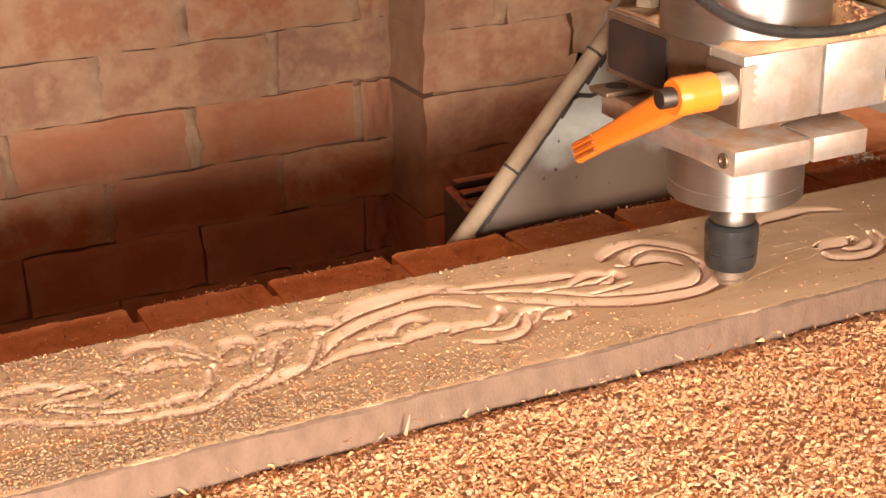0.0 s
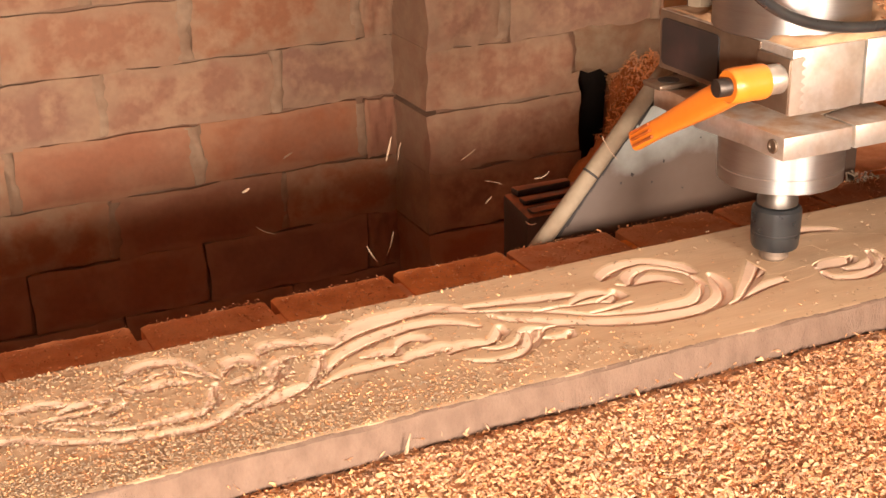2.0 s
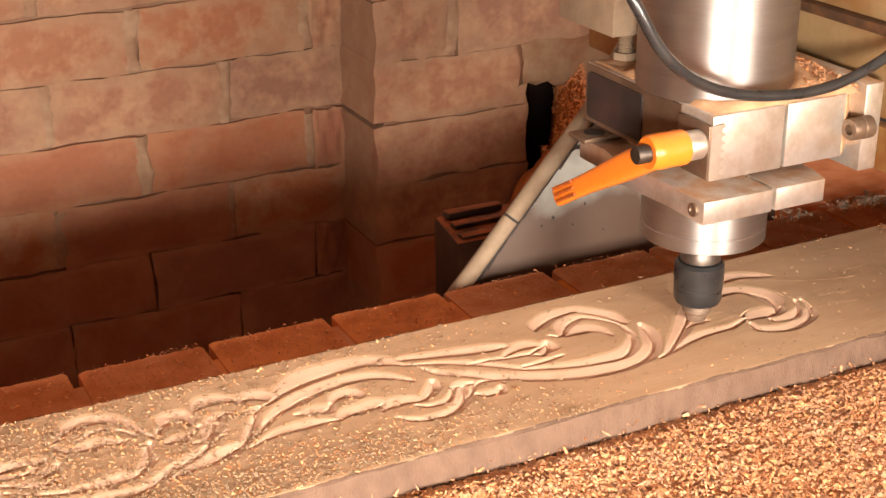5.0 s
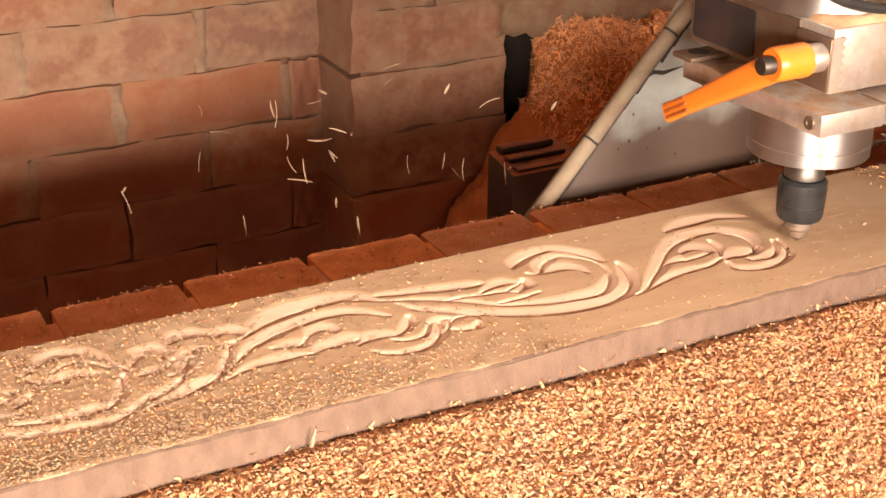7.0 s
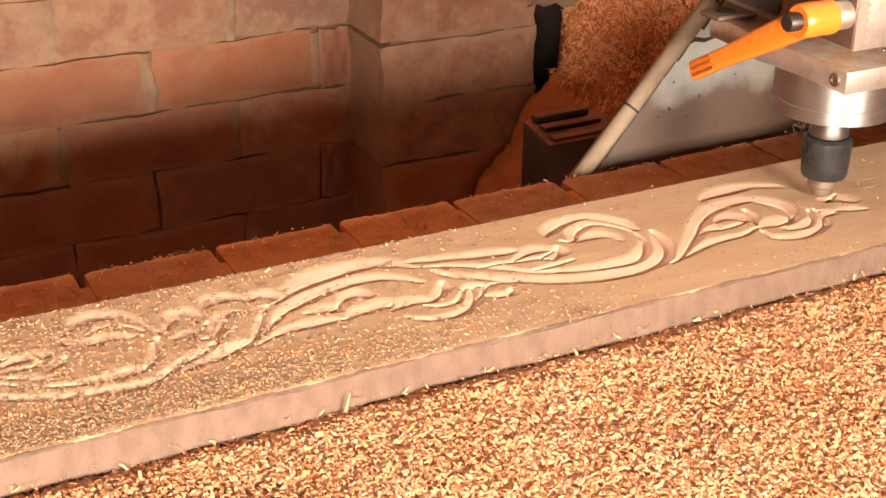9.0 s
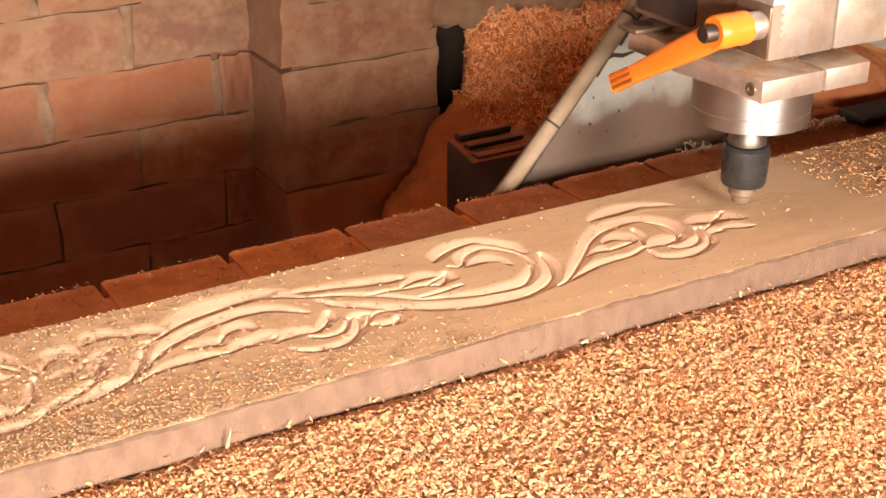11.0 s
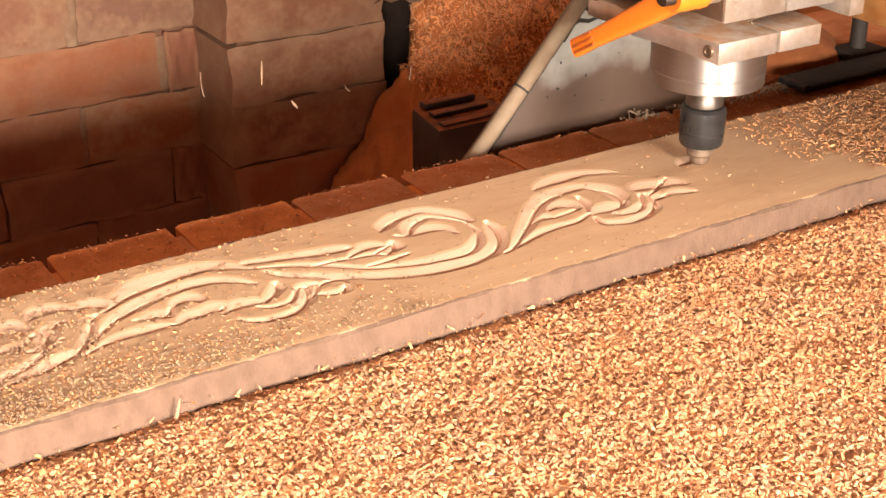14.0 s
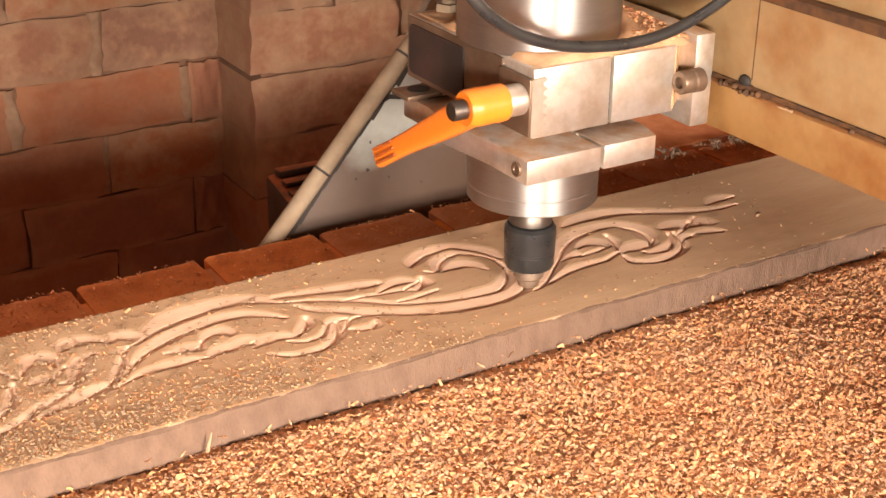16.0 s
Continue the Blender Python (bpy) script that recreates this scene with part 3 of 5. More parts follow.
def carved_board():
    xs = np.concatenate([np.linspace(BOARD_X0, -0.40, 60)[:-1], np.arange(-0.40, 0.43, 0.0006), np.linspace(0.431, BOARD_X1, 70)])
    ys = np.linspace(BOARD_Y0, BOARD_Y1, 283)
    gx, gy = np.meshgrid(xs, ys, indexing="ij")
    always, when, total = np.zeros_like(gx), np.full_like(gx, 99.0), np.zeros_like(gx)
    for name, line in CARVING:
        d = groove(gx, gy, line)
        total = np.maximum(total, d)
        if name in OPENED:
            t = np.zeros_like(gx)
            for x0, second in OPENED[name]:
                t = np.where(gx >= x0, second, t)
            when = np.where((d > 0) & (t < when), t, when)
        else:
            always = np.maximum(always, d)
    z = -total + 0.00025 * rough_noise(gx, gy, 60)
    edge = np.minimum(gy - BOARD_Y0, BOARD_Y1 - gy)
    z -= (0.0016 + 0.0014 * rough_noise(gx, gy, 45, 2.0)) * np.clip(1 - edge / 0.0035, 0, 1) ** 2
    nx, ny = gx.shape
    wob = np.zeros_like(gx)
    wob[:, 0] = 0.0016 * rough_noise(xs, xs * 0, 35, 1.0) + 0.0009 * rough_noise(xs, xs * 0, 170, 4.0)
    verts = np.stack([gx, gy + wob, z], -1).reshape(-1, 3)
    i = (np.arange(nx - 1)[:, None] * ny + np.arange(ny - 1)[None]).ravel()
    faces = np.stack([i, i + ny, i + ny + 1, i + 1], -1)
    board = thing("carved_board", "long planed hardwood board with scroll carving on the bed", "wooden board")
    me = mesh_np("carved_face", verts, faces, M_WOOD, True)
    me.materials.append(M_CUT)
    me.materials.append(M_SAWN)
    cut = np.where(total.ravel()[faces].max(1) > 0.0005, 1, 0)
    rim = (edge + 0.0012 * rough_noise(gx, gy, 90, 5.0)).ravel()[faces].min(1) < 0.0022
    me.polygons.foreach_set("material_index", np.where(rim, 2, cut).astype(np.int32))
    top = part("carved_face", me, None, board)
    # sawn sides and underside, a shell below the face
    low = -0.028
    bm = bmesh.new()
    for col, yy in ((0, BOARD_Y0), (ny - 1, BOARD_Y1)):
        prev = None
        for k in range(0, nx, 4):
            bx = xs[k]
            y_top = verts.reshape(nx, ny, 3)[k, col]
            row = [bm.verts.new(y_top)]
            for s in (0.25, 0.5, 0.75, 1.0):
                zz = y_top[2] * (1 - s) + low * s
                out = 0.0009 * float(rough_noise(np.array(bx), np.array(zz), 130, 3.0)) * (-1 if col == 0 else 1)
                row.append(bm.verts.new((bx, y_top[1] + out, zz)))
            if prev:
                for a in range(4):
                    bm.faces.new((prev[a], row[a], row[a + 1], prev[a + 1]))
            prev = row
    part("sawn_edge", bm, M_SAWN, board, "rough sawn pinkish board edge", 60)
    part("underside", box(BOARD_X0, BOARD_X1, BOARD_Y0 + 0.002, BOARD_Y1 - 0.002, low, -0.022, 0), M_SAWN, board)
    # wood still standing in the cuts to come, milled away one piece after another
    pieces = []
    fresh = (when < 90) & (always < 1e-6)
    for t in sorted(set(np.round(when[fresh], 3))):
        sel = fresh & (np.abs(when - t) < 1e-3)
        core, grown = sel, sel.copy()
        for _ in range(3):
            core, grown = grown, grown.copy()
            grown[1:-1, 1:-1] |= core[:-2, 1:-1] | core[2:, 1:-1] | core[1:-1, :-2] | core[1:-1, 2:]
        cell = grown[:-1, :-1] & grown[1:, :-1] & grown[1:, 1:] & grown[:-1, 1:]
        for a, b in islands(cell):
            if len(a) < 6:
                continue
            idx = np.stack([a * ny + b, (a + 1) * ny + b, (a + 1) * ny + b + 1, a * ny + b + 1], -1)
            used, inv = np.unique(idx, return_inverse=True)
            v = verts[used].copy()
            v[:, 2] = np.where(core.ravel()[used], 0.00008, -0.0006) + 0.00025 * rough_noise(v[:, 0], v[:, 1], 60)
            low_v = v.copy()
            low_v[:, 2] -= 0.0008
            f = inv.reshape(-1, 4)
            me = mesh_np("uncut_wood", np.concatenate([v, low_v]), np.concatenate([f, f[:, ::-1] + len(v)]), M_WOOD, False)
            pieces.append((float(t), part("uncut_wood", me, None, board)))
    def depth(x, y):
        """How deep the face is cut at points of the board."""
        return total[np.clip(np.searchsorted(xs, x), 0, nx - 1), np.clip(np.searchsorted(ys, y), 0, ny - 1)]
    return board, pieces, depth


board, UNCUT, cut_depth = carved_board()

# ---- the bed of the machine ----
SLAT_EDGE, SLAT_PITCH, BED_Y0, BED_Y1, BED_Z = -0.2265, 0.1052, -1.0, 0.2015, -0.028


def bed():
    ob = thing("machine_bed", "flat router bed of dusty red-brown planks", "machine bed", kind="structure")
    rng = np.random.default_rng(3)
    for k in range(-6, 14):
        x0 = SLAT_EDGE + k * SLAT_PITCH + rng.uniform(-0.001, 0.001)
        x1 = x0 + SLAT_PITCH - 0.005 - rng.uniform(0, 0.002)
        y1 = BED_Y1 + rng.uniform(-0.002, 0.002)
        own = bmesh.new()
        n, top, base = 26, [], []
        for a in range(n + 1):
            x = x0 + (x1 - x0) * a / n
            lip = 0.0004 * rng.uniform(-1, 1) + 0.0012 * float(rough_noise(np.array(x), np.array(y1), 60, k))
            col = []
            for b in range(15):
                y = y1 + lip - (0.0 if b == 0 else 0.12 * (b / 14) ** 1.3)
                zz = BED_Z - 0.001 + (0.0018 * max(0, float(rough_noise(np.array(x), np.array(y), 120, k))) + rng.uniform(0, 0.0005))
                if a in (0, n):
                    zz = BED_Z - 0.002
                col.append(own.verts.new((x, y, zz)))
            col.append(own.verts.new((x, BED_Y0, BED_Z - 0.001)))
            top.append(col)
            base.append((own.verts.new((x, y1, BED_Z - 0.02)), own.verts.new((x, BED_Y0, BED_Z - 0.02))))
        for a in range(n):
            for b in range(15):
                own.faces.new((top[a][b], top[a + 1][b], top[a + 1][b + 1], top[a][b + 1]))
            own.faces.new((top[a][0], base[a][0], base[a + 1][0], top[a + 1][0]))
            own.faces.new((base[a][0], base[a][1], base[a + 1][1], base[a + 1][0]))
        for a in (0, n):
            own.faces.new([*top[a], base[a][1], base[a][0]])
        part("plank", own, M_SLAT, ob, "", 50)
    # dust packed into the gaps, short of the plank ends
    for k in range(-6, 14):
        x = SLAT_EDGE + k * SLAT_PITCH
        part("packed_dust", box(x - 0.008, x + 0.004, BED_Y0, BED_Y1 - 0.012 - rng.uniform(0, 0.012), BED_Z - 0.018, BED_Z - 0.0035, 0), M_SLAT, ob)
    # crumbs of dust hanging over the plank ends
    for count, mat, name, longest in ((700, M_HEAPCHIP, "dust_flakes", 0.005), (9000, M_SLAT, "dust_fringe", 0.0026)):
        x = rng.uniform(-0.4, 0.9, count)
        y = BED_Y1 - 0.004 - np.abs(rng.normal(0, 0.05, count)) + 0.006 * rng.uniform(0, 1, count)
        clear = np.minimum((x - SLAT_EDGE) % SLAT_PITCH, SLAT_PITCH - 0.005 - (x - SLAT_EDGE) % SLAT_PITCH) > 0.004
        x, y = x[clear], y[clear]
        count = len(x)
        pts = np.stack([x, y, np.full(count, BED_Z + 0.0002) + rng.uniform(0, 0.0012, count)], -1)
        tagged(part(name, chips_mesh(name, pts, mat, rng, (0.0012, longest), (0.0008, 0.45 * longest), 0.35), None, ob), kind="stuff")
    part("bed_rail", box(-1.1, 1.6, 0.02, 0.12, -0.15, BED_Z - 0.021, 0.003), M_GRIME_DARK, ob)
    part("bed_rail", box(-1.1, 1.6, -0.9, -0.8, -0.15, BED_Z - 0.021, 0.003), M_GRIME_DARK, ob)
    for x in (-0.9, 1.4):
        for y in (-0.85, 0.07):
            part("bed_leg", box(x - 0.05, x + 0.05, y - 0.05, y + 0.05, -0.8, -0.151, 0.003), M_GRIME_DARK, ob)
    return ob


bed()

# ---- wood chips lying about ----
rng = np.random.default_rng(11)


def chip_level(x, y):
    return -0.0222 + 0.0024 * rough_noise(x, y, 22) + 0.0011 * rough_noise(x, y, 70, 1.3) - 0.006 * np.exp(-((y - BOARD_Y0) / 0.012) ** 2)


def chip_field():
    xs, ys = np.arange(-0.75, 1.0, 0.006), np.arange(-0.75, BOARD_Y0 + 0.004, 0.006)
    gx, gy = np.meshgrid(xs, ys, indexing="ij")
    z = chip_level(gx, gy) - 0.0002 + 0.0012 * rng.normal(0, 1, gx.shape)
    z = np.where((gx < -0.74) | (gy < -0.745), BED_Z, z)
    nx, ny = gx.shape
    i = (np.arange(nx - 1)[:, None] * ny + np.arange(ny - 1)[None]).ravel()
    ob = new("chip_layer", mesh_np("chip_layer", np.stack([gx, gy, z], -1).reshape(-1, 3), np.stack([i, i + ny, i + ny + 1, i + 1], -1), M_CHIPBED, True))
    tagged(ob, "deep layer of orange-brown wood chips on the bed", "wood chips", kind="stuff")
    n = 190000
    x, y = rng.uniform(-0.42, 0.8, n), BOARD_Y0 + 0.002 - 0.47 * rng.uniform(0, 1, n) ** 1.15
    pts = np.stack([x, y, chip_level(x, y) + rng.uniform(-0.0014, 0.0022, n)], -1)
    tagged(new("chip_layer_shavings", chips_mesh("shavings", pts, M_CHIP, rng, (0.003, 0.0085), (0.001, 0.0029), 0.32, curl=(0.6, 3.0))),
           "curled pale wood shavings heaped along the board", "wood shavings", kind="stuff")


chip_field()


def chips_on_board():
    """Shavings on the planed face, dense over the finished carving and thinning out towards the cutter."""
    def scatter(name, label, pts, length, width, tilt, mat=M_PALECHIP):
        ob = new(name, chips_mesh(name, pts, mat, rng, length, width, tilt, curl=(0.2, 1.3)))
        return tagged(ob, label, "wood shavings", kind="stuff")
    n = 34000
    x = -0.46 + 0.72 * rng.uniform(0, 1, n) ** 1.5
    y = rng.uniform(BOARD_Y0 + 0.003, BOARD_Y1 - 0.004, n)
    dens = np.clip((0.10 - x) / 0.4, 0.02, 1) * np.where(y < -0.035, 1.0, np.where(y < 0.055, 0.25, 0.32))
    keep = rng.uniform(0, 1, n) < 0.95 * dens * np.where(cut_depth(x, y) > 0.0004, 0.35, 1.0)
    x, y = x[keep], y[keep]
    scatter("loose_shavings", "scattered pale shavings lying on the carved board", np.stack([x, y, 0.0007 - cut_depth(x, y)], -1), (0.0012, 0.0045), (0.0007, 0.002), 0.08)
    n = 15000
    x = -0.46 + 0.66 * rng.uniform(0, 1, n) ** 1.6
    y = rng.uniform(BOARD_Y0 + 0.003, BOARD_Y1 - 0.004, n)
    keep = rng.uniform(0, 1, n) < np.clip((0.08 - x) / 0.4, 0.02, 1) * np.where(y < -0.02, 1.0, 0.3) * np.where(cut_depth(x, y) > 0.0004, 0.06, 1.0)
    x, y = x[keep], y[keep]
    scatter("wood_crumbs", "orange-brown crumbs and dust strewn on the carved board", np.stack([x, y, 0.0003 - cut_depth(x, y)], -1), (0.0012, 0.004), (0.0007, 0.0019), 0.2, M_CHIPBED)
    # shavings gathered in the cuts of the finished end
    pts = []
    for name, line in CARVING:
        for p in curve_through(line, 14):
            if p.x < -0.14 and rng.uniform() < 0.55 or p.x < 0.0 and rng.uniform() < 0.06:
                pts.append((p.x + rng.normal(0, 0.003), p.y - 0.003 + rng.normal(0, 0.0035), -0.0006 + rng.uniform(0, 0.0008)))
    scatter("groove_shavings", "pale shavings caught in the carved grooves", np.array(pts), (0.0015, 0.005), (0.0008, 0.0019), 0.3)
    n = 260
    scatter("stray_shavings", "a few stray crumbs of wood on the board", np.stack([rng.uniform(0.0, 0.42, n), rng.uniform(BOARD_Y0, BOARD_Y1, n), np.full(n, 0.0004)], -1), (0.0015, 0.0042), (0.0008, 0.002), 0.2)
    n = 110
    x = rng.uniform(-0.34, 0.7, n)
    scatter("edge_shavings", "shavings leaning against the edge of the board", np.stack([x, BOARD_Y0 - rng.uniform(0.001, 0.007, n), -0.022 + rng.uniform(0, 0.006, n)], -1), (0.002, 0.0065), (0.001, 0.0022), 0.4, M_CHIP)
    # a standing splinter and a clot of shavings at the near edge
    own = bmesh.new()
    bmesh.ops.create_cone(own, cap_ends=True, segments=6, radius1=0.0016, radius2=0.0005, depth=0.016)
    ob = tagged(new("splinter", finish(own, "splinter", M_PALECHIP)), "pale splinter standing at the edge of the board", "wood splinter")
    ob.matrix_world = pose(-0.126, BOARD_Y0 - 0.0055, -0.016, 8, 12, 30)
    n = 16
    scatter("shaving_clot", "pale clot of shavings on the edge of the board", np.stack([rng.normal(0.05, 0.006, n), BOARD_Y0 + rng.normal(0, 0.002, n), 0.0005 + rng.uniform(0, 0.004, n)], -1), (0.002, 0.005), (0.0008, 0.0016), 0.7)


chips_on_board()

# ---- the brick wall behind ----
WALL_Y, PIER_Y, COURSE, JOINT_Z = 1.120, 0.994, 0.0925, -0.155
PIER_X0, FLOOR_Z, SOUTH_Y = 0.372, -0.8, -2.0


def brick_mesh(seed, mat, size=(0.24, 0.1, 0.0902)):
    """A hand-made brick of true size with a dented face and worn, crumbling edges."""
    r = random.Random(seed)
    bm = bmesh.new()
    nx, nz = 16, 6
    sx, sy, sz = size
    def ragged(n, size):
        a, b, c = (r.uniform(0, 6.3) for _ in range(3))
        return [size * (math.sin(0.55 * q + a) + 0.6 * math.sin(1.3 * q + b) + 0.35 * math.sin(2.6 * q + c)) for q in range(n + 1)]
    low, high, left, right = ragged(nx, 0.0013), ragged(nx, 0.0013), ragged(nz, 0.0016), ragged(nz, 0.0016)
    rows = []
    for layer, y in ((0, 0.0), (1, 0.010), (2, sy)):
        grid = []
        for i in range(nx + 1):
            for k in range(nz + 1):
                if layer and 0 < i < nx and 0 < k < nz:
                    grid.append(None)
                    continue
                x, z = (i / nx - 0.5) * sx, (k / nz - 0.5) * sz
                rim = i in (0, nx) or k in (0, nz)
                if i in (0, nx):
                    x += (left if i == 0 else right)[k]
                if k in (0, nz):
                    z += (low if k == 0 else high)[i]
                dy = 0.0
                if layer == 0:
                    dy = 0.0026 * math.sin(0.9 * i + seed) * math.cos(1.1 * k + 2 * seed) + r.uniform(-0.0014, 0.0014) + (r.uniform(0.0015, 0.004) if rim else 0)
                grid.append(bm.verts.new((x, y + dy, z)))
        rows.append(grid)
    at = lambda g, i, k: g[i * (nz + 1) + k]
    for i in range(nx):
        for k in range(nz):
            bm.faces.new((at(rows[0], i, k), at(rows[0], i + 1, k), at(rows[0], i + 1, k + 1), at(rows[0], i, k + 1)))
    ring = [(i, 0) for i in range(nx)] + [(nx, k) for k in range(nz)] + [(i, nz) for i in range(nx, 0, -1)] + [(0, k) for k in range(nz, 0, -1)]
    for a, b in zip(rows, rows[1:]):
        for p, q in zip(ring, ring[1:] + ring[:1]):
            bm.faces.new((at(a, *p), at(a, *q), at(b, *q), at(b, *p)))
    return finish(bm, "brick", mat, 50)


def smear_mesh(seed):
    """Lime mortar pressed into an upright joint and smeared unevenly over the brick ends."""
    r = random.Random(100 + seed)
    bm = bmesh.new()
    nz, nx = 16, 6
    grid = []
    a, b, c = (r.uniform(0, 6.3) for _ in range(3))
    for k in range(nz + 1):
        z = (k / nz - 0.5) * 0.088
        half = 0.0085 + 0.002 * math.sin(0.5 * k + a) + 0.0012 * math.sin(1.1 * k + b)
        mid = 0.002 * math.sin(0.35 * k + c) + 0.001 * math.sin(1.7 * k + a)
        row = []
        for i in range(nx + 1):
            u = i / nx * 2 - 1
            row.append(bm.verts.new((mid + u * half + r.uniform(-0.0006, 0.0006), 0.004 * abs(u) ** 3 + 0.0012 + r.uniform(-0.0007, 0.0007), z)))
        grid.append(row)
    for a, b in zip(grid, grid[1:]):
        for i in range(nx):
            bm.faces.new((a[i], a[i + 1], b[i + 1], b[i]))
    back = [bm.verts.new((x, 0.014, z)) for x, z in ((-0.01, -0.04), (0.01, -0.04), (0.01, 0.04), (-0.01, 0.04))]
    bm.faces.new(back)
    rim = grid[0][:-1] + [g[-1] for g in grid[:-1]] + grid[-1][:0:-1] + [g[0] for g in grid[:0:-1]]
    corner = [0, nx, nx + nz, 2 * nx + nz, len(rim)]
    for c in range(4):
        for k in range(corner[c], corner[c + 1]):
            bm.faces.new((rim[k], rim[(k + 1) % len(rim)], back[c]))
        bm.faces.new((rim[corner[c + 1] % len(rim)], back[(c + 1) % 4], back[c]))
    return finish(bm, "mortar_smear", M_LIME, 60)


BRICKS = [brick_mesh(s, M_BRICK) for s in range(9)]
LOW_BRICKS = [brick_mesh(20 + s, M_LOWBRICK) for s in range(9)]
SMEARS = [smear_mesh(s) for s in range(6)]


def lay(parent, x0, x1, y_face, z0, rnd, turn=0):
    """One brick between x0 and x1 with its face at y_face; turn: it shows on the side that faces -x."""
    ob = new("brick", (LOW_BRICKS if z0 < -0.4 or z0 < -0.2 and rnd.random() < 0.5 else BRICKS)[rnd.randrange(len(BRICKS))])
    low = z0 < -0.3
    scale = ((x1 - x0 - (0.003 if low else rnd.uniform(0.006, 0.016))) / 0.24, 1, 1.012 if low else 1)
    proud = rnd.uniform(-0.002, 0.0025)
    mid, z = (x0 + x1) / 2, z0 + COURSE / 2
    if turn:
        ob.matrix_world = Matrix.LocRotScale((y_face - proud, mid, z), Euler((0, 0, radians(-90))), scale)
    else:
        ob.matrix_world = Matrix.LocRotScale((mid, y_face - proud, z + rnd.uniform(-0.0015, 0.0015)), Euler((0, radians(rnd.uniform(-0.9, 0.9)), 0)), scale)
    ob.parent = parent
    return ob


def smear(parent, x, y, z0, rnd):
    if z0 < -0.35:
        return
    ob = new("mortar_smear", SMEARS[rnd.randrange(len(SMEARS))])
    ob.matrix_world = Matrix.LocRotScale((x, y + rnd.uniform(-0.0015, 0.001), z0 + COURSE / 2), Euler((0, radians(rnd.choice((0, 180)) + rnd.uniform(-6, 6)), 0)), (rnd.uniform(0.8, 1.5), 1, rnd.uniform(0.9, 1.06)))
    ob.parent = parent


HOLE_X = 0.634


def brick_wall():
    rnd = random.Random(5)
    wall = tagged(new("wall_north", finish(box(-3.3, 4.2, WALL_Y + 0.010, WALL_Y + 0.25, FLOOR_Z, 2.6, 0), "wall_north", M_MORTAR)),
                  "rough wall of weathered red-brown bricks in wide pale mortar", "brick wall", kind="structure")
    pier = tagged(new("brick_pier", finish(box(PIER_X0 + 0.02, 1.30, PIER_Y + 0.010, WALL_Y + 0.009, -0.112, 2.6, 0), "brick_pier", M_MORTAR)),
                  "brick pier standing out from the wall with a broken hole", "brick pier", kind="structure")
    part("pier_core", box(PIER_X0 + 0.02, HOLE_X - 0.008, PIER_Y + 0.010, WALL_Y + 0.009, FLOOR_Z, -0.1122, 0), M_MORTAR, pier)
    # back of the hole, its shade put into a near-black colour
    part("sooty_recess", box(HOLE_X + 0.002, 1.2, WALL_Y - 0.012, WALL_Y + 0.002, -0.6, -0.113, 0), M_HOLESHADE, pier, "back of the hole, near-black in place of its shade")
    for c in range(-6, 5):
        z0 = JOINT_Z + c * COURSE
        off = 0.192 if c % 2 == 0 else 0.062
        for k in range(-4, 2):
            x0 = off + 0.26 * k
            x1 = min(x0 + 0.26, PIER_X0 + 0.012)
            if x1 - x0 > 0.05:
                lay(wall, x0, x1, WALL_Y, z0, rnd)
                if x1 < PIER_X0 - 0.02:
                    smear(wall, x1, WALL_Y - 0.001, z0, rnd)
        right = HOLE_X if c < 1 else 1.28
        x0 = PIER_X0
        first = 0.262 if c % 2 == 0 or c < 0 else 0.13
        while x0 < right - 0.03:
            x1 = min(x0 + first, right)
            end = lay(pier, x0, x1, PIER_Y, z0, rnd)
            if x0 == PIER_X0:
                end.scale.y = 1.34
            if x1 < right - 0.01:
                smear(pier, x1, PIER_Y - 0.001, z0, rnd)
            x0, first = x1, 0.262
    # ragged lime plaster along the broken upper edge of the hole
    bm = bmesh.new()
    grid = []
    for i in range(41):
        x = HOLE_X - 0.02 + 0.0165 * i
        row = []
        for k in range(8):
            z = -0.128 + 0.0105 * k + (rnd.uniform(-0.008, 0.006) if k in (0, 7) else rnd.uniform(-0.002, 0.002))
            row.append(bm.verts.new((x + rnd.uniform(-0.003, 0.003), PIER_Y - 0.007 + rnd.uniform(-0.002, 0.002) + (0.012 if k in (0, 7) else 0), z)))
        grid.append(row)
    for a, b in zip(grid, grid[1:]):
        for k in range(7):
            bm.faces.new((a[k], b[k], b[k + 1], a[k + 1]))
    bmesh.ops.solidify(bm, geom=list(bm.faces), thickness=-0.012)
    part("plaster_lip", bm, M_LIP, pier, "crumbling lime plaster over the hole", 60)
    return wall


brick_wall()


def lumpy(name, z_of, x0, x1, y0, y1, step, mat):
    xs, ys = np.arange(x0, x1, step), np.arange(y0, y1, step)
    gx, gy = np.meshgrid(xs, ys, indexing="ij")
    z = z_of(gx, gy)
    nx, ny = gx.shape
    i = (np.arange(nx - 1)[:, None] * ny + np.arange(ny - 1)[None]).ravel()
    return new(name, mesh_np(name, np.stack([gx, gy, z], -1).reshape(-1, 3), np.stack([i, i + ny, i + ny + 1, i + 1], -1), mat, True))


def heap_gap(x, y):
    """How far the heap has fallen away from the jamb of the hole, 0 to 1."""
    return np.clip((0.688 + 0.59 * (y - 0.994) - x - 0.016 * rough_noise(x, y, 45, 2.3)) / 0.02, 0, 1) * np.clip((y - 0.985) / 0.02, 0, 1)


